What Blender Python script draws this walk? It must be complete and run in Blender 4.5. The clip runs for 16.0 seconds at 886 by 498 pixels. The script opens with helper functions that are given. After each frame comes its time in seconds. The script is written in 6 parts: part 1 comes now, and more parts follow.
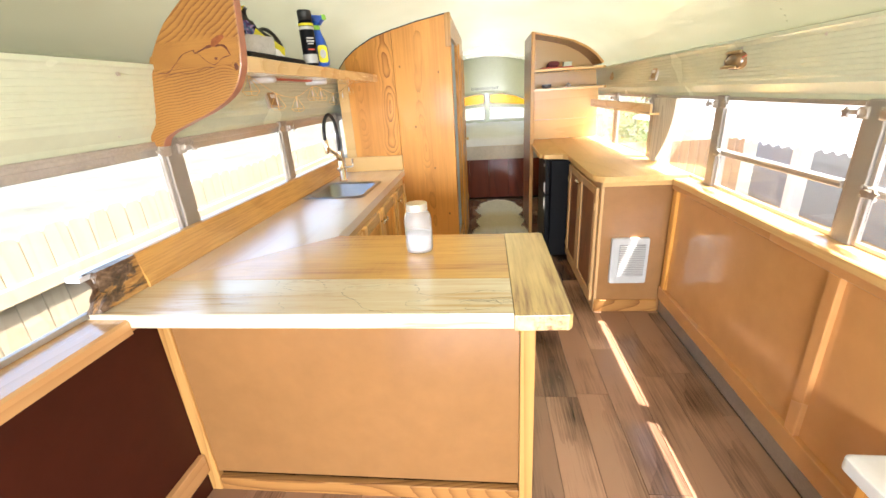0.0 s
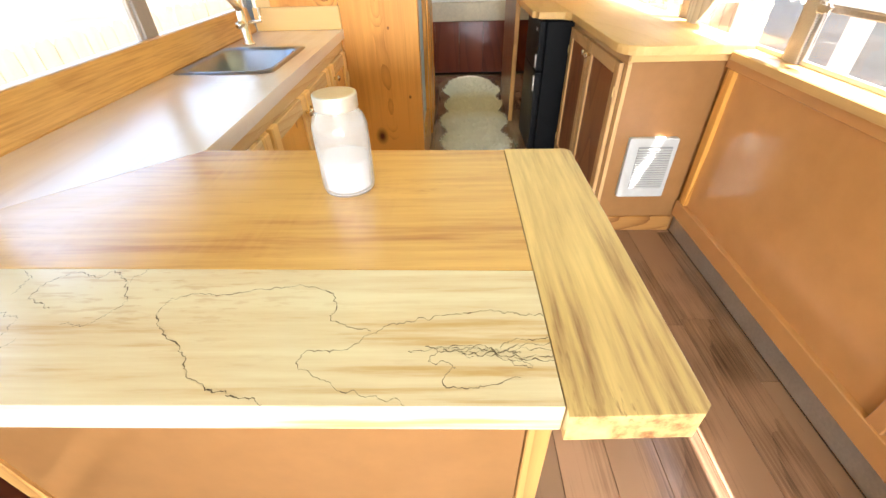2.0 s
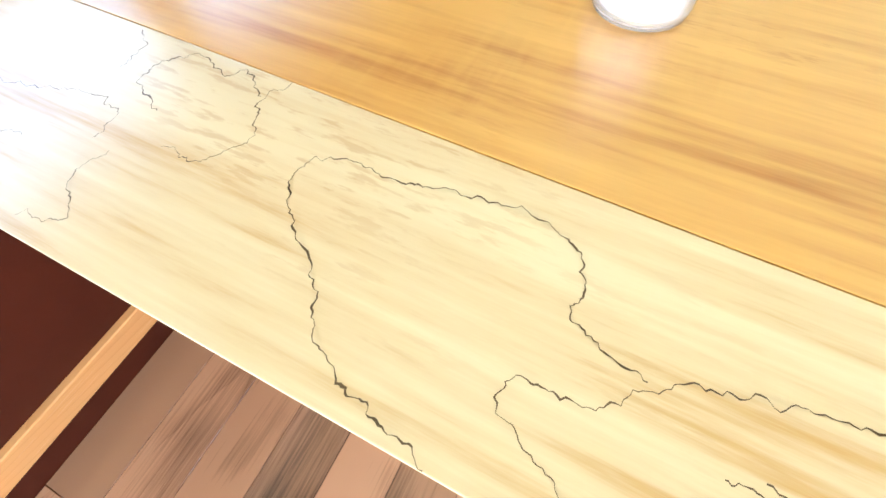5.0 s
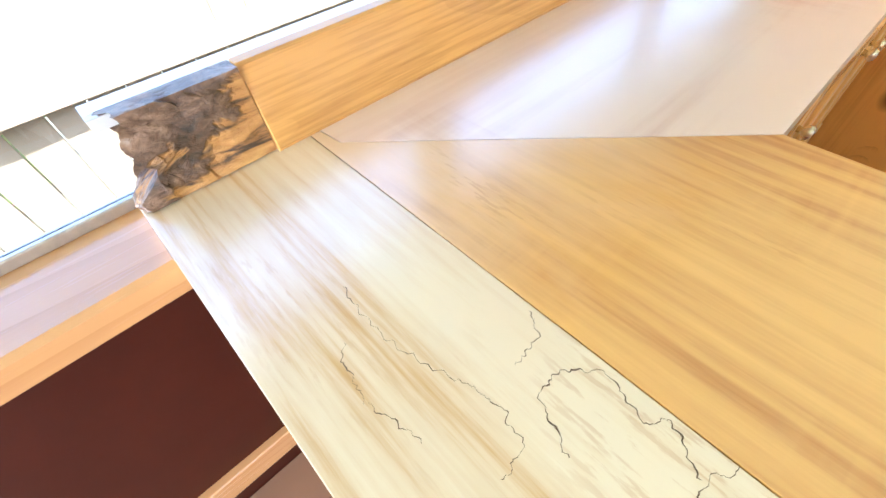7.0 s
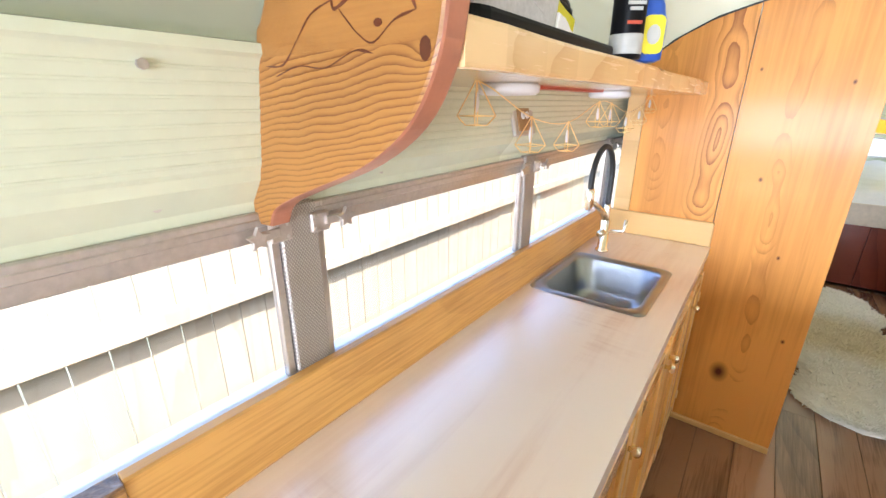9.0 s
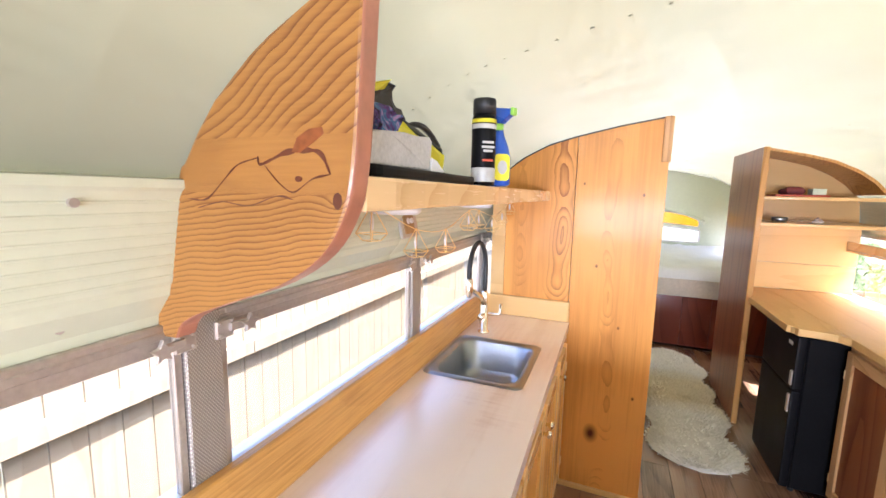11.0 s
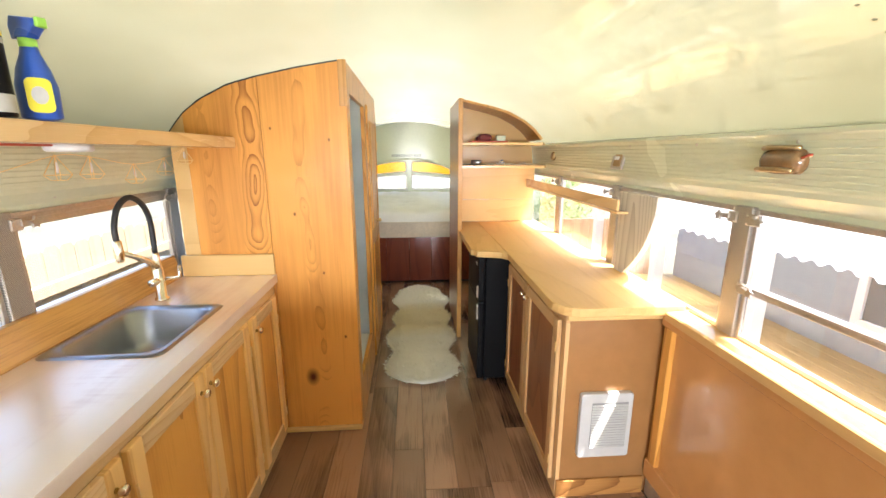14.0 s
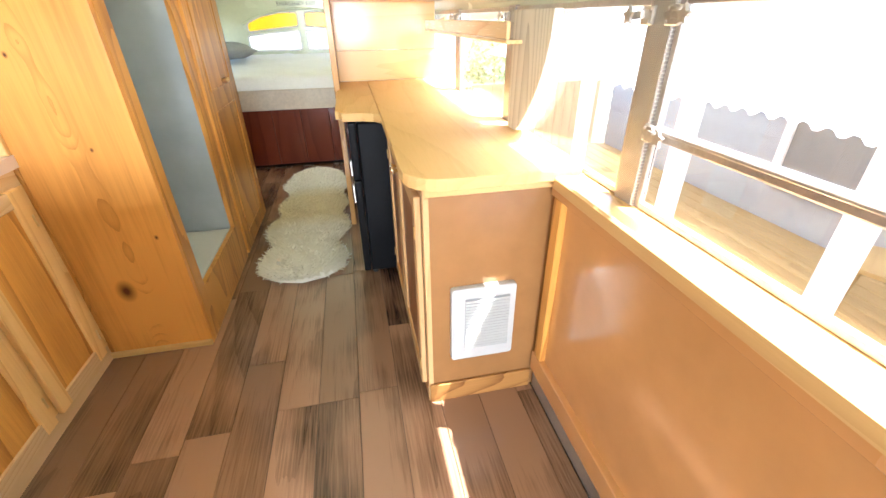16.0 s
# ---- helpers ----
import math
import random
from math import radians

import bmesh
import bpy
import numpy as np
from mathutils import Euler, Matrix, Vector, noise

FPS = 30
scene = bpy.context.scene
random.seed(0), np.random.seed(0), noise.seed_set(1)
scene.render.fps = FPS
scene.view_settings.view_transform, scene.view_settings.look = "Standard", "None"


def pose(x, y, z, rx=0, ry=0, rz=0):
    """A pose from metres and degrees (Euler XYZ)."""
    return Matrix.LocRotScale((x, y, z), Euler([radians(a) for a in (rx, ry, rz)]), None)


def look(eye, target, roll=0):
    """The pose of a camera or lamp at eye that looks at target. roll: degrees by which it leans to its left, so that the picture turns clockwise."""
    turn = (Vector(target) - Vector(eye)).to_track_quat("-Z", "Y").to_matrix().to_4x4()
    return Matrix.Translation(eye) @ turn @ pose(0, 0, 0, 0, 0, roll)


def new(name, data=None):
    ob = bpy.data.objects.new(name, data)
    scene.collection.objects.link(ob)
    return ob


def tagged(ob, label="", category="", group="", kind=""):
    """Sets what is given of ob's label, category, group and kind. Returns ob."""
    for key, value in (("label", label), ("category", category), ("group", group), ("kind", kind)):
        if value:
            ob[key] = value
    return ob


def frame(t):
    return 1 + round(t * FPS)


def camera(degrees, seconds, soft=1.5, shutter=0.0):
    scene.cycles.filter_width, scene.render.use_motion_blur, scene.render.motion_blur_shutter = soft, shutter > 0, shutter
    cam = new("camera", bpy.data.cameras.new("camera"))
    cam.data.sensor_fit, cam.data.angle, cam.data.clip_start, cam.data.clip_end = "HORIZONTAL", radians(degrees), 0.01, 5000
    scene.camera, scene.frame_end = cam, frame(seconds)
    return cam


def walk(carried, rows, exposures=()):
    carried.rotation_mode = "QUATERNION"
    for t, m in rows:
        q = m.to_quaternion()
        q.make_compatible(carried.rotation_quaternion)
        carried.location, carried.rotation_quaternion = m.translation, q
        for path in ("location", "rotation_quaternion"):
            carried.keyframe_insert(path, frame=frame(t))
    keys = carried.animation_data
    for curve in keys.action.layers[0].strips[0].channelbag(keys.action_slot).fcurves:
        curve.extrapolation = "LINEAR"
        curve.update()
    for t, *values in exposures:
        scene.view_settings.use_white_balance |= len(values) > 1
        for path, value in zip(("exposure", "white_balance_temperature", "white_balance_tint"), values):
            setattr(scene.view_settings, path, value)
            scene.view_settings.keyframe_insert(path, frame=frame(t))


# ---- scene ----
cam = camera(94.1, 16.0)
PATH = [
    (0, (-0.017, 0.26, 1.414), (-0.239, 2.118, 0.708), -3.6),
    (0.5, (0.032, 0.43, 1.428), (-0.259, 2.283, 0.735), -1.7),
    (1, (0.075, 0.616, 1.404), (-0.278, 2.421, 0.618), -1.7),
    (1.5, (0.019, 0.782, 1.335), (-0.191, 2.516, 0.359), -2.3),
    (2, (-0.066, 0.928, 1.268), (-0.123, 2.522, 0.06), -1.7),
    (2.5, (-0.096, 1.008, 1.234), (-0.267, 2.432, -0.16), -0.7),
    (3, (-0.077, 1.101, 1.198), (-0.471, 2.333, -0.328), -4.2),
    (3.2, (-0.071, 1.123, 1.181), (-0.516, 2.275, -0.392), -6.1),
    (5.3, (-0.305, 1.167, 1.145), (-0.766, 2.003, -0.612), -2.0),
    (5.5, (-0.349, 1.169, 1.145), (-0.815, 2.016, -0.606), -1.9),
    (6, (-0.463, 1.159, 1.153), (-0.997, 2.042, -0.56), -0.9),
    (6.5, (-0.559, 1.151, 1.183), (-1.279, 2.031, -0.463), -1.0),
    (7, (-0.581, 1.192, 1.226), (-1.575, 2.006, -0.306), -5.4),
    (7.5, (-0.563, 1.251, 1.269), (-1.651, 2.175, -0.133), -4.2),
    (8, (-0.551, 1.285, 1.33), (-1.697, 2.419, 0.148), -2.3),
    (8.5, (-0.533, 1.282, 1.415), (-1.719, 2.612, 0.507), -1.2),
    (9, (-0.514, 1.266, 1.481), (-1.669, 2.756, 0.813), 0.1),
    (9.2, (-0.508, 1.259, 1.5), (-1.641, 2.793, 0.896), 0.4),
    (11.3, (-0.441, 1.153, 1.541), (-1.103, 3.023, 1.282), 1.1),
    (11.5, (-0.405, 1.164, 1.541), (-1.005, 3.053, 1.274), 1.0),
    (12, (-0.255, 1.182, 1.543), (-0.697, 3.111, 1.253), 1.0),
    (12.5, (-0.104, 1.205, 1.531), (-0.381, 3.16, 1.215), 0.5),
    (13, (-0.049, 1.219, 1.521), (-0.168, 3.184, 1.165), -0.0),
    (13.5, (-0.036, 1.24, 1.503), (-0.016, 3.198, 1.095), -0.2),
    (14, (0.054, 1.263, 1.493), (0.195, 3.205, 1.036), -0.0),
    (14.5, (0.244, 1.292, 1.463), (0.441, 3.209, 0.929), 1.9),
    (15, (0.36, 1.404, 1.39), (0.683, 3.245, 0.68), -0.4),
    (15.5, (0.447, 1.576, 1.319), (0.816, 3.346, 0.463), -0.6),
    (16, (0.492, 1.676, 1.286), (0.845, 3.383, 0.305), -0.7),
]
walk(cam, [(t, look(eye, target, roll)) for t, eye, target, roll in PATH], [(0, 2.68, 6450, 12), (2, 2.85, 6450, 10), (3.2, 2.95, 6350, 9), (5.5, 3.05, 5900, 12), (6.5, 3.05, 5500, 13), (8, 2.9, 5550, 13), (9.2, 2.8, 5700, 15), (11.5, 2.74, 5850, 23), (12.5, 2.68, 6050, 18), (14.5, 2.75, 6450, 12), (16, 3.15, 5950, 11)])

# ---------------- light ----------------
TO_SUN = Vector((1.0, -0.38, 2.7)).normalized()
world = bpy.data.worlds.new("world")
scene.world = world
world.use_nodes = True
sky = world.node_tree.nodes.new("ShaderNodeTexSky")
sky.sky_type = "NISHITA"
sky.sun_disc = False
sky.sun_elevation = math.asin(TO_SUN.z)
sky.sun_rotation = math.atan2(TO_SUN.x, TO_SUN.y)
sky.air_density, sky.dust_density = 1.2, 3.0
world.node_tree.links.new(sky.outputs[0], world.node_tree.nodes["Background"].inputs[0])
world.node_tree.nodes["Background"].inputs[1].default_value = 0.15
sun = new("sun", bpy.data.lights.new("sun", "SUN"))
sun.data.energy, sun.data.angle, sun.data.color = 4.0, radians(0.5), (1.0, 0.95, 0.88)
sun.matrix_world = look(TO_SUN * 20, (0, 0, 0))

# unseen fill lamp added in the windscreen opening behind the walk, brightens floor and fronts
screen = new("windscreen_fill", bpy.data.lights.new("windscreen_fill", "AREA"))
screen.data.shape, screen.data.size, screen.data.size_y = "RECTANGLE", 2.0, 0.62
screen.data.energy, screen.data.color = 24.0, (0.92, 0.96, 1.0)
screen.matrix_world = look((0, -2.09, 1.18), (0, 1.2, 0.0))
screen.data.spread = radians(140)

# ---------------- mesh helpers ----------------


def part(name, bm, material, parent=None, label="", smooth=False):
    me = bpy.data.meshes.new(name)
    bm.to_mesh(me)
    bm.free()
    if smooth:
        for p in me.polygons:
            p.use_smooth = True
    if material:
        me.materials.append(material)
    ob = new(name, me)
    if parent is not None:
        ob.parent = parent
        ob.matrix_parent_inverse = parent.matrix_basis.inverted()
    if label:
        ob["label"] = label
    return ob


def empty(name, x=0.0, y=0.0, z=0.0):
    ob = new(name)
    ob.empty_display_size = 0.05
    ob.matrix_basis = Matrix.Translation((x, y, z))
    return ob


def thing(ob, label, category, group=""):
    return tagged(ob, label, category, group)


def structure(ob, label, category):
    return tagged(ob, label, category, kind="structure")


def box(x0, x1, y0, y1, z0, z1, bevel=0.0, bm=None, segments=1):
    own = bmesh.new()
    bmesh.ops.create_cube(own, size=1)
    for v in own.verts:
        v.co = Vector(((x0 + x1) / 2 + v.co.x * (x1 - x0), (y0 + y1) / 2 + v.co.y * (y1 - y0), (z0 + z1) / 2 + v.co.z * (z1 - z0)))
    if bevel:
        bmesh.ops.bevel(own, geom=own.edges[:], offset=bevel, segments=segments, affect="EDGES", profile=0.7)
    return merge(bm, own)


def merge(bm, own):
    if bm is None:
        return own
    me = bpy.data.meshes.new("tmp")
    own.to_mesh(me)
    own.free()
    bm.from_mesh(me)
    bpy.data.meshes.remove(me)
    return bm


def turned(bm, m):
    bmesh.ops.transform(bm, matrix=m, verts=bm.verts[:])
    return bm


def prism(points, axis, a0, a1, bevel=0.0, bm=None):
    """An outline of 2D points swept along an axis from a0 to a1 (x: points are y,z; y: x,z; z: x,y)."""
    own = bmesh.new()

    def put(p, a):
        return {"x": (a, p[0], p[1]), "y": (p[0], a, p[1]), "z": (p[0], p[1], a)}[axis]

    lo = [own.verts.new(put(p, a0)) for p in points]
    hi = [own.verts.new(put(p, a1)) for p in points]
    n = len(points)
    f0, f1 = own.faces.new(lo), own.faces.new(hi)
    for i in range(n):
        own.faces.new((lo[i], lo[(i + 1) % n], hi[(i + 1) % n], hi[i]))
    bmesh.ops.recalc_face_normals(own, faces=own.faces[:])
    if bevel:
        bmesh.ops.bevel(own, geom=[e for f in (f0, f1) if f.is_valid for e in f.edges], offset=bevel, segments=2, affect="EDGES", profile=0.6)
    return merge(bm, own)


def lathe(profile, centre, steps=24, axis="z", bm=None):
    """Turned shape from (radius, height) pairs."""
    own = bmesh.new()
    rings = []
    for r, h in profile:
        ring = []
        for k in range(steps):
            a = 2 * math.pi * k / steps
            c = {"z": (r * math.cos(a), r * math.sin(a), h), "x": (h, r * math.cos(a), r * math.sin(a)), "y": (r * math.cos(a), h, r * math.sin(a))}[axis]
            ring.append(own.verts.new(Vector(c) + Vector(centre)))
        rings.append(ring)
    for a, b in zip(rings, rings[1:]):
        for k in range(steps):
            own.faces.new((a[k], a[(k + 1) % steps], b[(k + 1) % steps], b[k]))
    own.faces.new(rings[0])
    own.faces.new(rings[-1])
    bmesh.ops.recalc_face_normals(own, faces=own.faces[:])
    return merge(bm, own)


def tube(points, radius, steps=8, bm=None):
    """A round tube along points."""
    own = bmesh.new()
    pts = [Vector(p) for p in points]
    rings = []
    side = None
    for i, p in enumerate(pts):
        d = (pts[min(i + 1, len(pts) - 1)] - pts[max(i - 1, 0)]).normalized()
        if side is None:
            side = d.orthogonal().normalized()
        side = (side - d * side.dot(d)).normalized()
        up = d.cross(side)
        r = radius[i] if isinstance(radius, (list, tuple)) else radius
        rings.append([own.verts.new(p + r * (math.cos(2 * math.pi * k / steps) * side + math.sin(2 * math.pi * k / steps) * up)) for k in range(steps)])
    for a, b in zip(rings, rings[1:]):
        for k in range(steps):
            own.faces.new((a[k], a[(k + 1) % steps], b[(k + 1) % steps], b[k]))
    own.faces.new(rings[0])
    own.faces.new(rings[-1])
    bmesh.ops.recalc_face_normals(own, faces=own.faces[:])
    return merge(bm, own)


def smooth_line(points, per=6):
    """Catmull-Rom through points."""
    p = [Vector(q) for q in points]
    p = [p[0] * 2 - p[1]] + p + [p[-1] * 2 - p[-2]]
    out = []
    for i in range(1, len(p) - 2):
        for k in range(per):
            t = k / per
            out.append(0.5 * (2 * p[i] + (p[i + 1] - p[i - 1]) * t + (2 * p[i - 1] - 5 * p[i] + 4 * p[i + 1] - p[i + 2]) * t * t + (3 * p[i] - p[i - 1] - 3 * p[i + 1] + p[i + 2]) * t**3))
    out.append(p[-2])
    return out


# ---------------- materials ----------------


class Nodes:
    """Short hand for a node material."""

    def __init__(self, name):
        self.mat = bpy.data.materials.new(name)
        self.mat.use_nodes = True
        self.tree = self.mat.node_tree
        self.bsdf = self.tree.nodes["Principled BSDF"]

    def node(self, kind, **values):
        n = self.tree.nodes.new(kind)
        for k, v in values.items():
            if k in n.inputs.keys():
                n.inputs[k].default_value = v
        return n

    def link(self, a, b):
        self.tree.links.new(a, b)

    def coords(self, scale, random_shift=True):
        tc = self.tree.nodes.new("ShaderNodeTexCoord")
        mp = self.tree.nodes.new("ShaderNodeMapping")
        mp.inputs["Scale"].default_value = scale
        self.link(tc.outputs["Object"], mp.inputs["Vector"])
        if random_shift:
            info = self.tree.nodes.new("ShaderNodeObjectInfo")
            mul = self.math("MULTIPLY", info.outputs["Random"], 37.0)
            self.link(mul, mp.inputs["Location"])
        return mp.outputs["Vector"]

    def math(self, op, a, b=0.0, clamp=False):
        n = self.tree.nodes.new("ShaderNodeMath")
        n.operation, n.use_clamp = op, clamp
        for i, v in enumerate((a, b)):
            if isinstance(v, (int, float)):
                n.inputs[i].default_value = v
            else:
                self.link(v, n.inputs[i])
        return n.outputs[0]

    def noise(self, vector, scale, detail=4.0, rough=0.55, distortion=0.0):
        n = self.node("ShaderNodeTexNoise", Scale=scale, Detail=detail, Roughness=rough, Distortion=distortion)
        self.link(vector, n.inputs["Vector"])
        return n.outputs["Fac"]

    def ramp(self, fac, stops):
        n = self.tree.nodes.new("ShaderNodeValToRGB")
        e = n.color_ramp.elements
        while len(e) < len(stops):
            e.new(0.5)
        for el, (p, c) in zip(e, stops):
            el.position, el.color = p, (*c, 1.0) if len(c) == 3 else c
        self.link(fac, n.inputs["Fac"])
        return n.outputs["Color"]

    def mix(self, fac, a, b, blend="MIX"):
        n = self.tree.nodes.new("ShaderNodeMix")
        n.data_type, n.blend_type = "RGBA", blend
        for i, v in ((0, fac), (6, a), (7, b)):
            if isinstance(v, (int, float)):
                n.inputs[i].default_value = v
            elif isinstance(v, tuple):
                n.inputs[i].default_value = (*v, 1.0)
            else:
                self.link(v, n.inputs[i])
        return n.outputs[2]

    def bump(self, height, strength, distance=0.002):
        n = self.node("ShaderNodeBump", Strength=strength, Distance=distance)
        self.link(height, n.inputs["Height"])
        self.link(n.outputs["Normal"], self.bsdf.inputs["Normal"])

    def finish(self, color=None, rough=0.5, metal=0.0, coat=0.0, spec=None, coat_rough=0.14):
        b = self.bsdf.inputs
        if isinstance(color, tuple):
            b["Base Color"].default_value = (*color, 1.0)
        elif color is not None:
            self.link(color, b["Base Color"])
        if isinstance(rough, (int, float)):
            b["Roughness"].default_value = rough
        else:
            self.link(rough, b["Roughness"])
        b["Metallic"].default_value = metal
        b["Coat Weight"].default_value = coat
        b["Coat Roughness"].default_value = coat_rough
        if spec is not None:
            b["Specular IOR Level"].default_value = spec
        return self.mat


def plain(name, color, rough=0.5, metal=0.0, speck=0.08, scale=40.0, bump=0.05, coat=0.0, spec=None):
    n = Nodes(name)
    v = n.coords((1, 1, 1))
    f = n.noise(v, scale, 5)
    g = n.noise(v, scale * 0.08, 2)
    h = n.math("ADD", n.math("MULTIPLY", f, 0.5), n.math("MULTIPLY", g, 0.5))
    lo = tuple(c * (1 - 2 * speck) for c in color)
    hi = tuple(min(1, c * (1 + 2 * speck)) for c in color)
    col = n.ramp(h, [(0.3, lo), (0.7, hi)])
    r = n.math("ADD", n.math("MULTIPLY", g, 0.16), rough - 0.08, clamp=True)
    if bump:
        n.bump(f, bump)
    return n.finish(col, r, metal, coat, spec)


def wood(name, light, dark, axis="z", across="x", rings=7.0, contrast=0.6, fine=0.35, rough=0.3, knots=0.0, coat=0.2, stretch=0.12, swirl=1.0, blotch=0.25, sharp=3.0):
    """Sawn wood: growth rings that run along an axis in cathedral arches, fine fibre, blotches and a few knots."""
    n = Nodes(name)
    s = {"x": (stretch, 1, 1), "y": (1, stretch, 1), "z": (1, 1, stretch)}[axis]
    base = n.noise(n.coords(s), 2.2, 1.5, 0.35, swirl * 0.25)
    wob = n.noise(n.coords(s), 22.0, 2, 0.5)
    f = n.math("ADD", n.math("MULTIPLY", base, rings * 2.6), n.math("MULTIPLY", wob, 0.35))
    saw = n.math("FRACT", f)
    grain = n.math("POWER", saw, sharp)
    fs = {"x": (0.03, 1, 1), "y": (1, 0.03, 1), "z": (1, 1, 0.03)}[axis]
    fibre = n.noise(n.coords(fs), 160.0, 4, 0.6)
    big = n.noise(n.coords(s), 3.0, 3, 0.5)
    patch = n.noise(n.coords((1, 1, 1)), 2.5, 2, 0.5)
    mixf = n.math("ADD", n.math("MULTIPLY", grain, contrast), n.math("MULTIPLY", n.math("SUBTRACT", fibre, 0.5), fine))
    mixf = n.math("ADD", mixf, n.math("MULTIPLY", n.math("SUBTRACT", n.math("ADD", n.math("MULTIPLY", big, 0.6), n.math("MULTIPLY", patch, 0.4)), 0.5), blotch * 2.5), clamp=True)
    col = n.mix(mixf, light, dark)
    if knots:
        vor = n.node("ShaderNodeTexVoronoi", Scale=knots)
        ks = {"x": (0.55, 1, 1), "y": (1, 0.55, 1), "z": (1, 1, 0.55)}[axis]
        n.link(n.coords(ks), vor.inputs["Vector"])
        k = n.ramp(vor.outputs["Distance"], [(0.03, (1, 1, 1)), (0.075, (0, 0, 0))])
        col = n.mix(k, col, tuple(q * 0.3 for q in dark))
    r = n.math("ADD", n.math("MULTIPLY", fibre, 0.15), rough - 0.07, clamp=True)
    n.bump(mixf, 0.08, 0.001)
    return n.finish(col, r, 0.0, coat, 0.22)


def spalted(name, light, dark, axis="x", low=0.5, fibre_amount=0.3, curl=0.0, stain=None, flecks=0.0, sap=None):
    """Varnished maple: soft streaks along the grain, curl ripples across it, short brown flecks, pale stains and sapwood."""
    n = Nodes(name)
    fs = {"x": (0.06, 1, 1), "y": (1, 0.06, 1)}[axis]
    ss = {"x": (0.5, 1, 1), "y": (1, 0.5, 1)}[axis]
    cs = {"x": (1, 0.12, 1), "y": (0.12, 1, 1)}[axis]
    fibre = n.noise(n.coords(fs), 70.0, 5, 0.6)
    streak = n.noise(n.coords(fs), 9.0, 3, 0.5, 0.8)
    blot = n.noise(n.coords(ss), 3.0, 3, 0.5, 0.3)
    f = n.math("ADD", n.math("MULTIPLY", fibre, fibre_amount), n.math("MULTIPLY", streak, 0.75))
    f = n.math("ADD", f, n.math("MULTIPLY", n.math("SUBTRACT", blot, 0.5), 0.5))
    if curl:
        ripple = n.noise(n.coords(cs), 60.0, 2, 0.5, 0.5)
        where = n.ramp(n.noise(n.coords((1, 1, 1)), 2.6, 2), [(0.5, (0, 0, 0)), (0.62, (1, 1, 1))])
        f = n.math("ADD", f, n.math("MULTIPLY", n.math("MULTIPLY", n.math("SUBTRACT", ripple, 0.42), where), curl))
    col = n.ramp(f, [(low, light), (low + 0.2, tuple((a * 2 + b) / 3 for a, b in zip(light, dark))), (low + 0.4, dark)])
    if stain:
        w = n.ramp(n.noise(n.coords(ss), 1.7, 3, 0.5, 0.4), [(0.45, (0, 0, 0)), (0.65, (1, 1, 1))])
        col = n.mix(n.math("MULTIPLY", w, 0.7), col, stain)
    if sap:
        x0, x1, pale = sap
        tc = n.tree.nodes.new("ShaderNodeTexCoord")
        sep = n.tree.nodes.new("ShaderNodeSeparateXYZ")
        n.link(tc.outputs["Object"], sep.inputs[0])
        ragged = n.math("ADD", sep.outputs["X"], n.math("MULTIPLY", n.math("SUBTRACT", n.noise(n.coords((0.6, 1, 1)), 7.0, 5, 0.6, 0.5), 0.5), 0.34))
        share = n.math("SUBTRACT", 1.0, n.math("DIVIDE", n.math("SUBTRACT", ragged, x0), x1 - x0, clamp=True))
        col = n.mix(n.math("MULTIPLY", share, 0.9), col, pale)
    if flecks:
        short = n.noise(n.coords({"x": (0.16, 1, 1), "y": (1, 0.16, 1)}[axis]), 150.0, 4, 0.6)
        patch = n.ramp(n.noise(n.coords(ss), 4.5, 3, 0.6, 0.6), [(0.52, (0, 0, 0)), (0.66, (1, 1, 1))])
        cut = n.ramp(short, [(0.54, (0, 0, 0)), (0.62, (1, 1, 1))])
        col = n.mix(n.math("MULTIPLY", n.math("MULTIPLY", cut, patch), flecks), col, (dark[0] * 0.8, dark[1] * 0.65, dark[2] * 0.5))
    n.bump(fibre, 0.04, 0.0008)
    r = n.math("ADD", n.math("MULTIPLY", fibre, 0.12), 0.28, clamp=True)
    n.bsdf.inputs["Coat IOR"].default_value = 1.9
    return n.finish(col, r, 0.0, 1.0, None, 0.27)


def glass_material(name, tint=(1, 1, 1), rough=0.0):
    n = Nodes(name)
    b = n.bsdf.inputs
    b["Base Color"].default_value = (*tint, 1)
    b["Roughness"].default_value = rough
    b["Transmission Weight"].default_value = 1.0
    b["IOR"].default_value = 1.45
    return n.mat


def ceiling_paint():
    """Glossy cream enamel on slightly dented sheet metal."""
    n = Nodes("cream_gloss_enamel")
    v = n.coords((1, 0.6, 1))
    dents = n.noise(v, 2.4, 1, 0.4, 0.4)
    peel = n.noise(v, 150.0, 3)
    col = n.ramp(n.noise(v, 1.6, 3), [(0.3, (0.315, 0.305, 0.215)), (0.7, (0.36, 0.35, 0.26))])
    n.bump(n.math("ADD", dents, n.math("MULTIPLY", peel, 0.0015)), 0.2, 0.016)
    n.bsdf.inputs["Coat IOR"].default_value = 1.55
    return n.finish(col, 0.6, 0.0, 0.75, 0.0, 0.02)


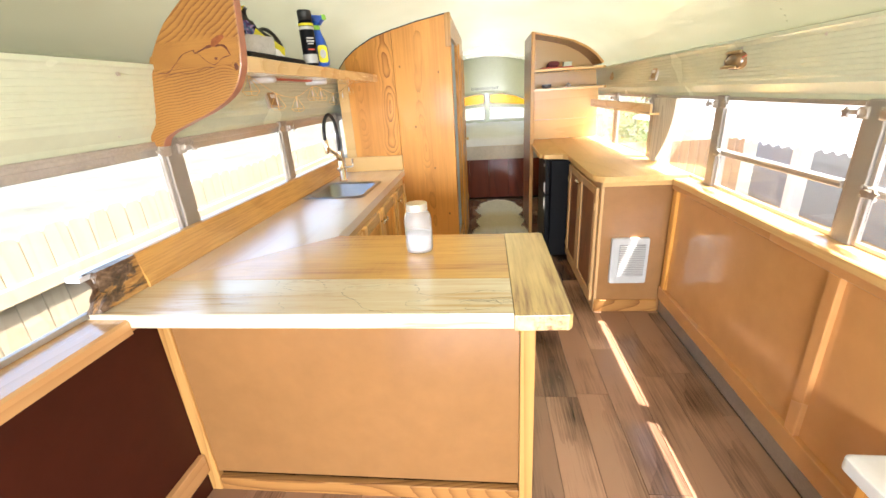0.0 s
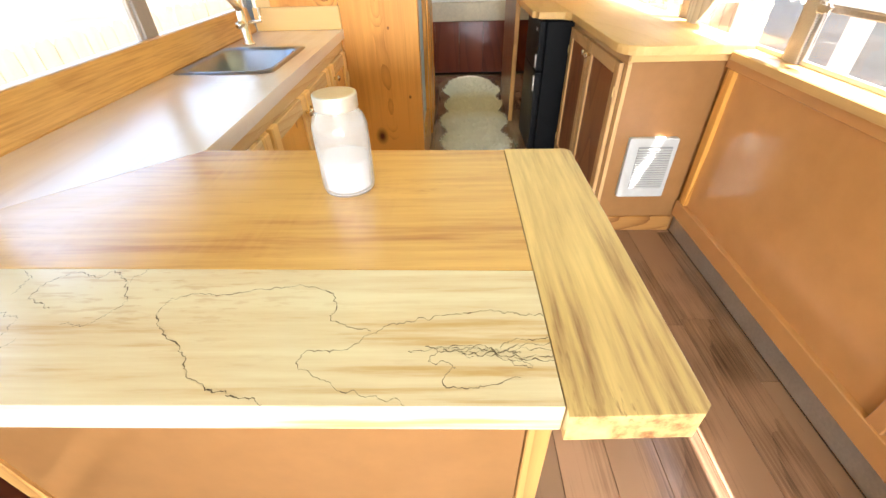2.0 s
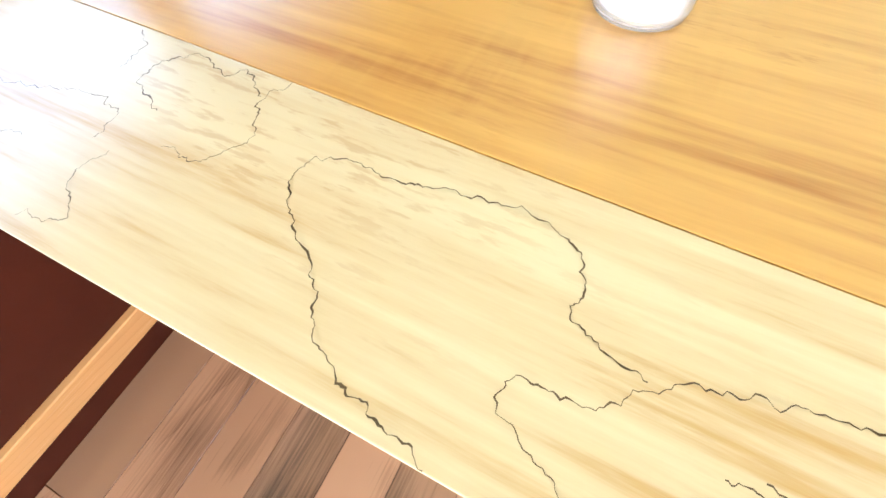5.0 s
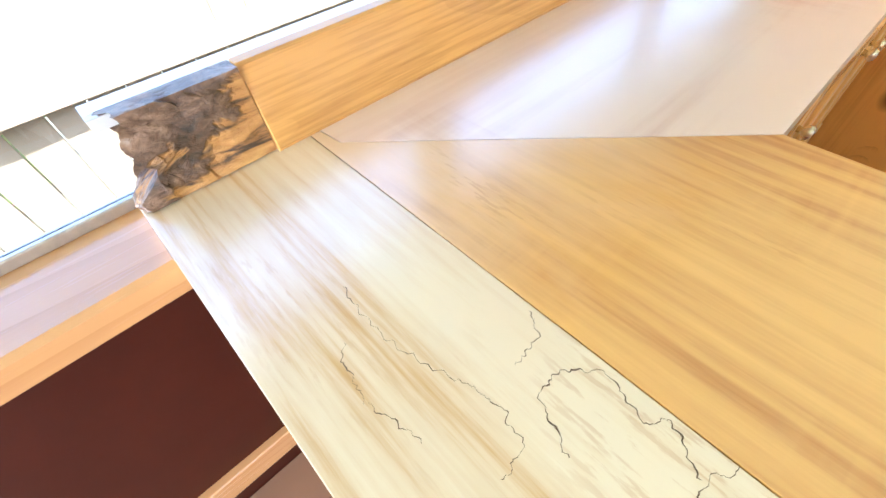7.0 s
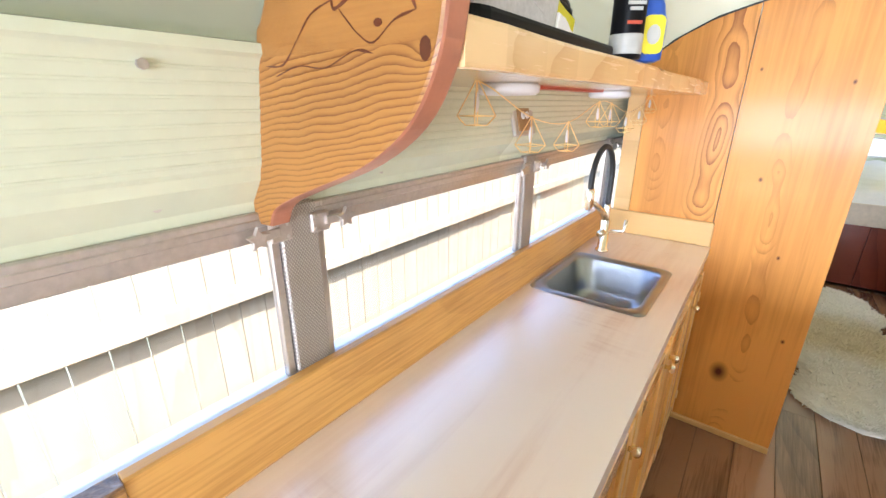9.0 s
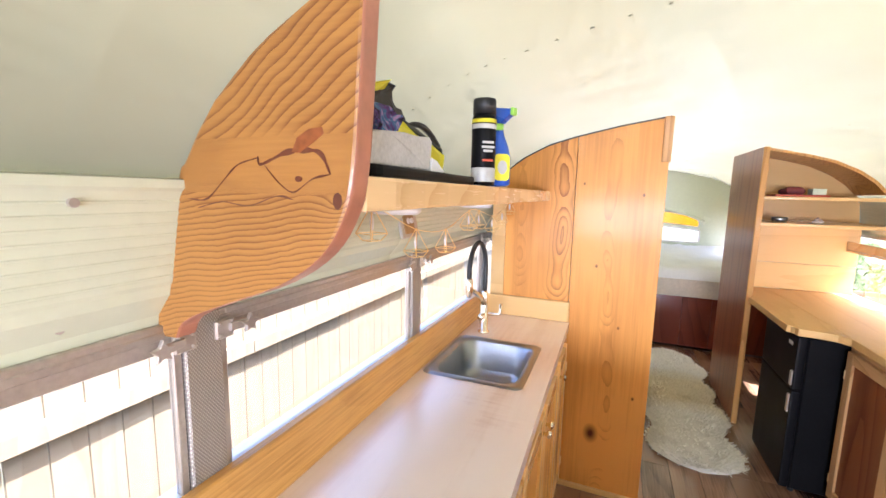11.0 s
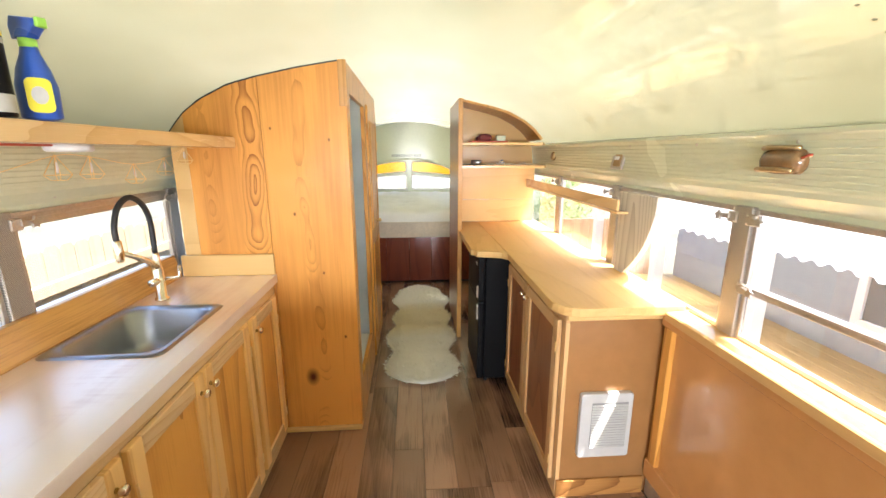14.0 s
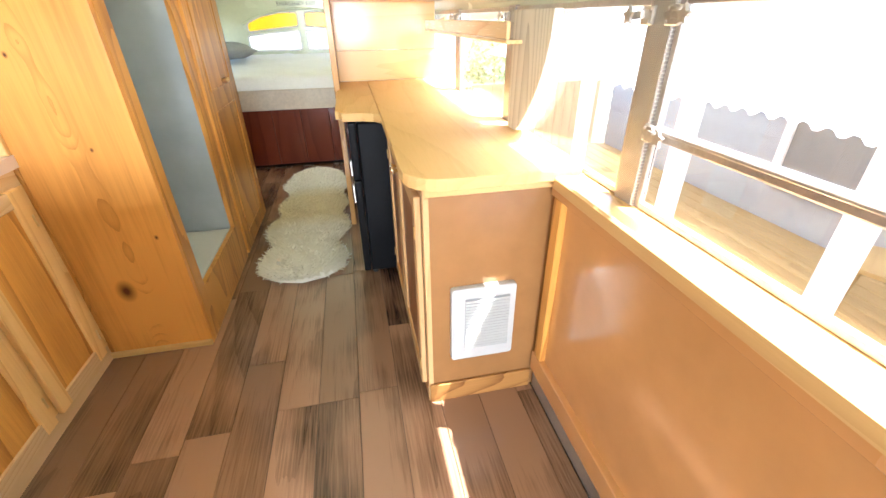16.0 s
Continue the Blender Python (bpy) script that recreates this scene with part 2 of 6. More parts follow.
def sawn(name, light, dark, hearts, freq=58.0, depth=0.035, sway=0.085, contrast=0.85, rough=0.42, coat=0.12, knots=()):
    """Flat-sawn board standing upright: growth rings cut close to the heart, so that they close into arches and loops."""
    n = Nodes(name)
    tc = n.tree.nodes.new("ShaderNodeTexCoord")
    sep = n.tree.nodes.new("ShaderNodeSeparateXYZ")
    n.link(tc.outputs["Object"], sep.inputs[0])
    u, a = sep.outputs["X"], sep.outputs["Z"]

    def along(scale, seed, detail=2.0):
        t = n.node("ShaderNodeTexNoise", Scale=scale, Detail=detail)
        t.noise_dimensions = "1D"
        n.link(n.math("ADD", a, seed), t.inputs["W"])
        return n.math("SUBTRACT", t.outputs["Fac"], 0.5)

    bend, spots = 0.0, None
    for kx, kz, size in knots:
        dx, dz = n.math("SUBTRACT", u, kx), n.math("MULTIPLY", n.math("SUBTRACT", a, kz), 0.7)
        d = n.math("SQRT", n.math("ADD", n.math("MULTIPLY", dx, dx), n.math("MULTIPLY", dz, dz)))
        pull = n.math("DIVIDE", size * 1.8, n.math("ADD", d, size * 0.9))
        bend = n.math("ADD", bend, pull)
        core = n.math("SUBTRACT", 1.25, n.math("DIVIDE", d, size), clamp=True)
        spots = core if spots is None else n.math("MAXIMUM", spots, core)
    ripple = n.noise(n.coords((1, 1, 0.35)), 26.0, 3, 0.55)
    straight = n.noise(n.coords((1, 1, 0.018)), 55.0, 3, 0.6)
    grain = n.math("MULTIPLY", n.math("SUBTRACT", straight, 0.42), 0.75, clamp=True)
    for x0, seed, reach, strength in hearts:
        du = n.math("ADD", n.math("SUBTRACT", u, x0), n.math("MULTIPLY", along(1.0, seed, 1.0), 0.09))
        d = n.math("ADD", n.math("MULTIPLY", along(2.3, seed + 9.0, 1.5), sway * 2.4), depth)
        r = n.math("SQRT", n.math("ADD", n.math("MULTIPLY", du, du), n.math("MULTIPLY", d, d)))
        f = n.math("ADD", n.math("ADD", n.math("MULTIPLY", r, freq), n.math("MULTIPLY", ripple, 0.55)), bend)
        line = n.math("POWER", n.math("FRACT", f), 2.6)
        q = n.math("DIVIDE", du, reach)
        inside = n.math("SUBTRACT", 1.0, n.math("MULTIPLY", q, q), clamp=True)
        grain = n.math("MAXIMUM", grain, n.math("MULTIPLY", line, n.math("MULTIPLY", inside, strength)))
    fibre = n.noise(n.coords((1, 1, 0.03)), 170.0, 4, 0.6)
    cloud = n.noise(n.coords((1, 1, 0.35)), 3.4, 3, 0.5, 0.3)
    mixf = n.math("ADD", n.math("MULTIPLY", grain, contrast), n.math("MULTIPLY", n.math("SUBTRACT", fibre, 0.5), 0.35))
    mixf = n.math("ADD", mixf, n.math("MULTIPLY", n.math("SUBTRACT", cloud, 0.47), 1.3), clamp=True)
    col = n.mix(mixf, light, dark)
    if spots is not None:
        col = n.mix(n.math("MULTIPLY", spots, 0.95), col, (0.075, 0.011, 0.005))
    n.bump(mixf, 0.06, 0.001)
    r = n.math("ADD", n.math("MULTIPLY", fibre, 0.15), rough - 0.07, clamp=True)
    return n.finish(col, r, 0.0, coat, 0.25)


def old_fir():
    """Resinous old fir with close dark late-wood lines that bend round a knot."""
    n = Nodes("old_fir_plank")
    tc = n.tree.nodes.new("ShaderNodeTexCoord")
    sep = n.tree.nodes.new("ShaderNodeSeparateXYZ")
    n.link(tc.outputs["Object"], sep.inputs[0])
    x, z = n.math("ADD", sep.outputs["X"], 0.9), sep.outputs["Z"]
    wave = n.math("MULTIPLY", n.math("SUBTRACT", n.noise(n.coords((0.8, 1, 1)), 6.0, 2, 0.45), 0.5), 0.05)
    jag = n.math("MULTIPLY", n.math("SUBTRACT", n.noise(n.coords((1, 1, 1)), 34.0, 3, 0.6), 0.5), 0.005)
    dx, dz = n.math("SUBTRACT", x, 0.118), n.math("SUBTRACT", z, 1.528)
    d = n.math("SQRT", n.math("ADD", n.math("MULTIPLY", dx, dx), n.math("MULTIPLY", dz, dz)))
    knot = n.math("DIVIDE", 0.0009, n.math("ADD", d, 0.022))
    level = n.math("ADD", z, n.math("ADD", n.math("ADD", wave, jag), knot))
    close = n.math("MULTIPLY", n.math("SUBTRACT", level, n.math("MULTIPLY", x, 0.16)), 112.0)
    open_grain = n.math("MULTIPLY", n.math("SUBTRACT", level, n.math("MULTIPLY", x, 0.62)), 58.0)
    up = n.math("DIVIDE", n.math("SUBTRACT", z, 1.535), 0.075, clamp=True)
    f = n.math("ADD", n.math("MULTIPLY", close, n.math("SUBTRACT", 1.0, up)), n.math("MULTIPLY", open_grain, up))
    line = n.math("POWER", n.math("FRACT", n.math("MULTIPLY", f, -1.0)), 3.0)
    ex, ez = n.math("DIVIDE", n.math("SUBTRACT", x, 0.035), 0.13), n.math("DIVIDE", n.math("SUBTRACT", z, 1.577), 0.05)
    calm = n.math("ADD", n.math("MULTIPLY", ex, ex), n.math("MULTIPLY", ez, ez), clamp=True)
    line = n.math("MULTIPLY", line, n.math("POWER", calm, 2.0))
    fibre = n.noise(n.coords((0.05, 1, 1)), 190.0, 4, 0.6)
    cloud = n.noise(n.coords((0.6, 1, 1)), 6.0, 3, 0.5)
    mixf = n.math("ADD", n.math("MULTIPLY", line, 0.78), n.math("MULTIPLY", n.math("SUBTRACT", fibre, 0.5), 0.5))
    mixf = n.math("ADD", mixf, n.math("MULTIPLY", n.math("SUBTRACT", cloud, 0.5), 0.7), clamp=True)
    n.bump(mixf, 0.12, 0.001)
    return n.finish(n.mix(mixf, (0.35, 0.162, 0.038), (0.105, 0.030, 0.006)), 0.36, 0.0, 0.35, 0.25)


def bark():
    """Rough dark bark that breaks away to streaked yellow-brown wood low on the sawn face."""
    n = Nodes("broken_bark")
    tc = n.tree.nodes.new("ShaderNodeTexCoord")
    sep = n.tree.nodes.new("ShaderNodeSeparateXYZ")
    n.link(tc.outputs["Object"], sep.inputs[0])
    v = n.coords((1, 0.6, 1))
    big = n.noise(v, 22.0, 4, 0.65, 0.8)
    crack = n.noise(v, 80.0, 6, 0.7, 1.2)
    edge = n.noise(n.coords((1, 0.5, 1)), 16.0, 4, 0.65, 0.6)
    high = n.math("DIVIDE", n.math("SUBTRACT", sep.outputs["Z"], 0.90), 0.11)
    outward = n.math("DIVIDE", n.math("SUBTRACT", 1.31, sep.outputs["Y"]), 0.13)
    cover = n.math("ADD", n.math("ADD", n.math("MULTIPLY", high, 0.9), n.math("MULTIPLY", outward, 0.75)), n.math("MULTIPLY", n.math("SUBTRACT", edge, 0.5), 2.2))
    barked = n.ramp(cover, [(0.62, (0, 0, 0)), (0.74, (1, 1, 1))])
    f = n.math("ADD", n.math("MULTIPLY", big, 0.6), n.math("MULTIPLY", crack, 0.4))
    dark = n.ramp(f, [(0.38, (0.028, 0.017, 0.011)), (0.50, (0.115, 0.062, 0.032)), (0.60, (0.26, 0.16, 0.10)), (0.70, (0.42, 0.34, 0.29))])
    pale = n.ramp(n.noise(n.coords((1, 0.12, 1)), 60.0, 4, 0.6, 1.0), [(0.34, (0.06, 0.03, 0.012)), (0.46, (0.40, 0.19, 0.05)), (0.66, (0.58, 0.32, 0.10))])
    n.bump(n.math("ADD", f, n.math("MULTIPLY", barked, 0.4)), 0.9, 0.006)
    return n.finish(n.mix(barked, pale, dark), 0.4, 0.0, 0.35)


def fleece():
    n = Nodes("cream_fleece")
    tc = n.tree.nodes.new("ShaderNodeTexCoord")
    sep = n.tree.nodes.new("ShaderNodeSeparateXYZ")
    n.link(tc.outputs["Object"], sep.inputs[0])
    t = n.math("DIVIDE", n.math("SUBTRACT", sep.outputs["Y"], 3.71), 1.97)
    w = n.math("ADD", t, n.math("MULTIPLY", n.math("SUBTRACT", n.noise(n.coords((1, 1, 1)), 9.0), 0.5), 0.08))
    col = n.ramp(w, [(0.0, (0.90, 0.88, 0.80)), (0.33, (0.88, 0.85, 0.74)), (0.44, (0.80, 0.70, 0.45)), (0.62, (0.80, 0.70, 0.45)), (0.74, (0.88, 0.85, 0.74))])
    return n.finish(col, 0.95)


M_CEIL = ceiling_paint()
M_WALL = plain("mint_cream_paint", (0.655, 0.70, 0.535), 0.25, 0, 0.025, 30, 0.03, 0.3)
M_ALU = plain("dull_aluminium", (0.52, 0.48, 0.44), 0.34, 0.75, 0.08, 90, 0.05)
n = Nodes("embossed_aluminium")
bands = []
for turn in (0.6, -0.6):
    mp = n.node("ShaderNodeMapping", Rotation=(turn, 0, 0))
    n.link(n.coords((1, 1, 1), False), mp.inputs["Vector"])
    wv = n.node("ShaderNodeTexWave", Scale=70.0, Distortion=0.4)
    wv.bands_direction = "Y"
    n.link(mp.outputs["Vector"], wv.inputs["Vector"])
    bands.append(wv.outputs["Fac"])
weave = n.math("MULTIPLY", *bands)
n.bump(weave, 0.6, 0.002)
M_EMBOSSED = n.finish(n.ramp(weave, [(0.1, (0.36, 0.33, 0.30)), (0.7, (0.58, 0.54, 0.49))]), 0.38, 0.7)
M_STEEL = plain("brushed_steel", (0.36, 0.385, 0.42), 0.33, 1.0, 0.05, 14, 0.0)
M_NICKEL = plain("champagne_nickel", (0.80, 0.70, 0.54), 0.25, 1.0, 0.04, 120, 0.02)
M_BRASS = plain("pale_gold_wire", (0.90, 0.70, 0.34), 0.35, 1.0, 0.04, 90, 0.0)
M_BLACK = plain("black_enamel", (0.008, 0.008, 0.009), 0.4, 0, 0.1, 60, 0.03, 0.0, 0.08)
M_RUBBER = plain("black_rubber", (0.02, 0.02, 0.02), 0.5, 0, 0.1, 60, 0.05)
M_WHITE = plain("white_enamel", (0.72, 0.72, 0.71), 0.35, 0, 0.02, 60, 0.02)
M_DARKGREY = plain("vent_shadow_grey", (0.25, 0.25, 0.25), 0.5)
M_PINE = sawn("orange_pine_upright", (0.77, 0.355, 0.078), (0.21, 0.047, 0.006), [(-0.705, 2.0, 0.075, 1.0), (-0.455, 14.0, 0.045, 0.5), (-0.90, 31.0, 0.05, 0.3)], knots=[(-0.493, 0.324, 0.032), (-0.335, 1.55, 0.006), (-0.52, 1.20, 0.007), (-0.40, 0.90, 0.006), (-0.31, 0.55, 0.007), (-0.60, 1.60, 0.005)])
M_PINE_Y = wood("orange_pine_lengthwise", (0.80, 0.56, 0.29), (0.54, 0.27, 0.08), "y", "z", 16, 0.4, 0.35, 0.25, 0, 1.0, 0.12, 1.0, 0.4)
M_PINE_X = wood("orange_pine_crosswise", (0.66, 0.40, 0.15), (0.42, 0.18, 0.045), "x", "z", 5, 0.45, 0.35, 0.35, 0, 0.2)
M_PINE_SIDE = wood("orange_pine_side", (0.72, 0.35, 0.08), (0.26, 0.07, 0.01), "z", "y", 12, 0.55, 0.45, 0.34, 1.6, 0.15, 0.10, 1.2, 0.5, 3.0)
M_LEDGE = wood("varnished_ledge", (0.56, 0.31, 0.13), (0.34, 0.15, 0.05), "y", "z", 16, 0.35, 0.4, 0.25, 0, 1.0, 0.12, 1.0, 0.5)
M_DOORFRAME = wood("pale_pine_stile", (0.88, 0.57, 0.21), (0.55, 0.24, 0.05), "z", "y", 9, 0.45, 0.5, 0.36, 0, 0.15)
M_DOORPANEL = wood("amber_pine_panel", (0.80, 0.40, 0.088), (0.28, 0.072, 0.010), "z", "y", 5, 0.5, 0.6, 0.36, 2.5, 0.15, 0.12, 1.0, 0.8)
M_REDPANEL = wood("red_fir_panel", (0.31, 0.11, 0.042), (0.12, 0.03, 0.010), "z", "y", 7, 0.6, 0.4, 0.35, 0, 0.2)
M_REDPANEL_X = wood("red_cedar_boards", (0.18, 0.040, 0.018), (0.06, 0.012, 0.006), "z", "x", 5, 0.5, 0.4, 0.3, 0, 0.3)
M_FIR = old_fir()
M_MAPLE = spalted("spalted_maple", (0.84, 0.74, 0.55), (0.62, 0.38, 0.15), "x", 0.64, 0.8, flecks=0.32)
M_MAPLE_GOLD = spalted("golden_maple", (0.80, 0.47, 0.13), (0.46, 0.18, 0.03), "x", 0.56, 0.7, 0.28, flecks=0.3, sap=(-0.98, -0.66, (0.82, 0.64, 0.44)))
M_MAPLE_PINK = spalted("rosy_maple", (0.84, 0.69, 0.58), (0.46, 0.20, 0.11), "y", 0.54, 0.35, 0.5, (0.86, 0.79, 0.73))
M_MAPLE_CAP = spalted("streaked_maple_cap", (0.82, 0.57, 0.22), (0.22, 0.075, 0.015), "y", 0.58, 0.8, flecks=0.85)
M_BEAM = wood("honey_maple_beam", (0.62, 0.33, 0.09), (0.22, 0.075, 0.014), "y", "z", 8, 0.1, 1.5, 0.32, 0, 0.25, 0.10, 0.8, 1.1)
M_TANBOARD = plain("tan_hardboard", (0.58, 0.28, 0.10), 0.25, 0, 0.05, 10, 0.03, 1.0)
M_PLYTAN = plain("sanded_tan_plywood", (0.31, 0.15, 0.052), 0.3, 0, 0.07, 14, 0.04, 0.35)
M_REDBOARD = plain("red_brown_board", (0.052, 0.0105, 0.005), 0.45, 0, 0.1, 12, 0.03, 0.0, 0.2)
M_BIRCH = wood("birch_ply", (0.72, 0.47, 0.19), (0.56, 0.32, 0.10), "x", "z", 2.5, 0.4, 0.3, 0.3, 0, 0.4)
M_BIRCH_Y = wood("golden_maple_top", (0.68, 0.43, 0.17), (0.45, 0.23, 0.065), "y", "x", 7, 0.25, 0.5, 0.5, 0, 0.0, 0.12, 1.0, 0.4)
M_GREYWOOD = wood("weathered_grey_board", (0.68, 0.62, 0.54), (0.34, 0.28, 0.23), "z", "y", 14, 0.6, 0.4, 0.6, 0, 0.0, 0.1)
M_FLOOR = wood("brown_vinyl_plank", (0.33, 0.185, 0.112), (0.030, 0.014, 0.009), "y", "x", 7, 0.2, 1.3, 0.2, 0, 0.8, 0.08, 1.4, 1.9)
tree = M_FLOOR.node_tree
piece, shade, span = (tree.nodes.new(k) for k in ("ShaderNodeObjectInfo", "ShaderNodeHueSaturation", "ShaderNodeMapRange"))
span.inputs["To Min"].default_value, span.inputs["To Max"].default_value = 0.72, 1.2
tree.links.new(piece.outputs["Random"], span.inputs["Value"])
tree.links.new(span.outputs["Result"], shade.inputs["Value"])
tree.links.new(tree.nodes["Principled BSDF"].inputs["Base Color"].links[0].from_socket, shade.inputs["Color"])
tree.links.new(shade.outputs["Color"], tree.nodes["Principled BSDF"].inputs["Base Color"])
M_STILE = wood("beige_fir_stile", (0.66, 0.41, 0.19), (0.38, 0.19, 0.07), "z", "y", 9, 0.45, 0.5, 0.4, 0, 0.1)
M_STILE_Y = wood("beige_fir_rail", (0.66, 0.41, 0.19), (0.38, 0.19, 0.07), "y", "z", 9, 0.45, 0.5, 0.4, 0, 0.1)
M_SILL = wood("varnished_sill", (0.62, 0.37, 0.15), (0.40, 0.20, 0.06), "y", "x", 12, 0.35, 0.4, 0.3, 0, 0.5, 0.12, 1.0, 0.4)
M_KICK = wood("rough_kick_board", (0.42, 0.20, 0.06), (0.12, 0.035, 0.008), "x", "z", 18, 0.7, 0.5, 0.4, 0, 0.1, 0.2, 1.5, 0.6)
M_CORNER = wood("amber_corner_post", (0.56, 0.30, 0.095), (0.28, 0.10, 0.02), "z", "x", 16, 0.6, 0.5, 0.34, 0, 0.2, 0.04)
M_GROUT = plain("dark_floor_base", (0.05, 0.03, 0.02), 0.6)
M_BARK = bark()
M_FLEECE = fleece()
M_SHEET = plain("white_cotton", (0.80, 0.80, 0.80), 0.85, 0, 0.03, 60, 0.1)
M_GREYCLOTH = plain("grey_cotton", (0.35, 0.36, 0.36), 0.9, 0, 0.1, 90, 0.4)
M_AMBER = glass_material("amber_film_glass", (1.0, 0.45, 0.01), 0.25)
M_GLASS = glass_material("clear_glass")
M_SHOWER = plain("blue_grey_shower_wall", (0.50, 0.56, 0.60), 0.2, 0, 0.08, 5, 0.03, 0.4)
M_GRAY_RAIL = plain("cream_rail_paint", (0.66, 0.58, 0.46), 0.5)

# ---------------- the bus shell ----------------
Y0, Y1 = -2.1, 7.65
WIN0, WIN1 = 0.885, 1.318
POSTS = [1.65 + 0.865 * k for k in range(-4, 7)]
ROOF = [(1.07, 1.55), (1.045, 1.60), (0.985, 1.668), (0.905, 1.730), (0.775, 1.795), (0.65, 1.830), (0.46, 1.872), (0.27, 1.904), (0.12, 1.919)]
ROOF = ROOF + [(0.0, 1.922)] + [(-x, z) for x, z in reversed(ROOF)]


def roof_z(x):
    xs, zs = zip(*sorted(ROOF))
    return float(np.interp(x, xs, zs))


bm = bmesh.new()
cols = 44
grid = []
fine_roof = [(p.x, p.y) for p in smooth_line([(x, z, 0) for x, z in ROOF], 3)]
for j in range(cols + 1):
    y = Y0 + (Y1 - Y0) * j / cols
    grid.append([bm.verts.new((x, y, z + 0.002 * noise.noise((x * 3, y * 2.5, 0)))) for x, z in fine_roof])
for a, b in zip(grid, grid[1:]):
    for k in range(len(fine_roof) - 1):
        bm.faces.new((a[k], a[k + 1], b[k + 1], b[k]))
bmesh.ops.solidify(bm, geom=bm.faces[:], thickness=-0.03)
sheet_faces = len(bm.faces)
for py in (-0.95, 0.55, 2.05, 3.55, 5.05, 6.55):
    for k in range(2, len(fine_roof) - 2, 1):
        x, z = fine_roof[k]
        if abs(x) > 0.2:
            bmesh.ops.create_icosphere(bm, subdivisions=1, radius=0.0055, matrix=Matrix.Translation((x, py - 0.014, z + 0.001)) @ Matrix.Diagonal((1, 1, 0.45, 1)))
ceiling = structure(part("ceiling", bm, M_CEIL, None, smooth=False), "arched cream gloss painted metal bus ceiling with riveted seams", "ceiling")
for p in ceiling.data.polygons:
    p.use_smooth = p.index < sheet_faces

for side, word in ((-1, "left"), (1, "right")):
    # ribbed header panel over the windows
    prof = [(1.142, 1.306), (1.136, 1.335), (1.106, 1.372), (1.102, 1.388), (1.097, 1.395)]
    z = 1.402
    while z < 1.53:
        x = 1.096 - (z - 1.40) * 0.22
        prof += [(x, z), (x - 0.0012, z + 0.0012), (x - 0.0012, z + 0.0035), (x, z + 0.0048)]
        z += 0.0165
    prof += [(1.062, 1.535), (1.056, 1.54), (1.056, 1.552), (1.075, 1.556), (1.12, 1.556), (1.155, 1.33), (1.148, 1.306)]
    head = structure(part("wall_header_" + word, prism([(side * x, z) for x, z in prof], "y", Y0, Y1), M_WALL), "mint cream ribbed metal panel above the bus windows", "wall")
    bm = bmesh.new()
    for py in POSTS:
        for dz, xx in ((1.52, 1.069), (1.352, 1.13)):
            for dy in (-0.2, 0.2):
                lathe([(0.006, 0.006), (0.006, 0.0), (0.003, -0.003)], (side * (xx), py + dy, dz), 8, "x", bm)
    part("screw", bm, M_ALU, head, "small steel screws")
    # wall under the windows
    low = structure(part("wall_lower_" + word, box(*sorted(((1.075 if side > 0 else -1.128), side * 1.17)), Y0, Y1, -0.05, WIN0 - 0.035), M_TANBOARD if side > 0 else M_REDBOARD), "tan glossy hardboard wall below the windows" if side > 0 else "dark red-brown hardboard wall below the windows", "wall")

# rear and front walls
bm = bmesh.new()
outline = [(x, z) for x, z in fine_roof]
low_x = 1.16
rear = prism([(-low_x, -0.05), (low_x, -0.05), (low_x, 0.93), (-low_x, 0.93)], "y", Y1, Y1 + 0.05)
prism([(-low_x, 0.93), (-0.68, 0.93), (-0.68, 1.40), (-low_x, 1.40)], "y", Y1, Y1 + 0.05, 0, rear)
prism([(low_x, 0.93), (0.68, 0.93), (0.68, 1.40), (low_x, 1.40)], "y", Y1, Y1 + 0.05, 0, rear)
prism([(low_x, 1.40), (low_x, 1.56)] + outline + [(-low_x, 1.56), (-low_x, 1.40)], "y", Y1, Y1 + 0.05, 0, rear)
rear_wall = structure(part("wall_rear", rear, M_WALL), "pale green painted rear end wall with emergency exit windows", "wall")
front = prism([(-low_x, -0.05), (low_x, -0.05), (low_x, 0.85), (-low_x, 0.85)], "y", Y0 - 0.05, Y0)
prism([(low_x, 1.52), (low_x, 1.56)] + outline + [(-low_x, 1.56), (-low_x, 1.52)], "y", Y0 - 0.05, Y0, 0, front)
for x0, x1 in ((-low_x, -1.0), (-0.04, 0.04), (1.0, low_x)):
    box(x0, x1, Y0 - 0.05, Y0, 0.85, 1.52, 0, front)
structure(part("wall_front", front, M_WALL), "painted front bulkhead with windscreen opening", "wall")

floor = structure(part("floor", box(-1.16, 1.16, Y0, Y1, -0.06, -0.006), M_GROUT), "dark brown wood-look vinyl plank floor", "floor")


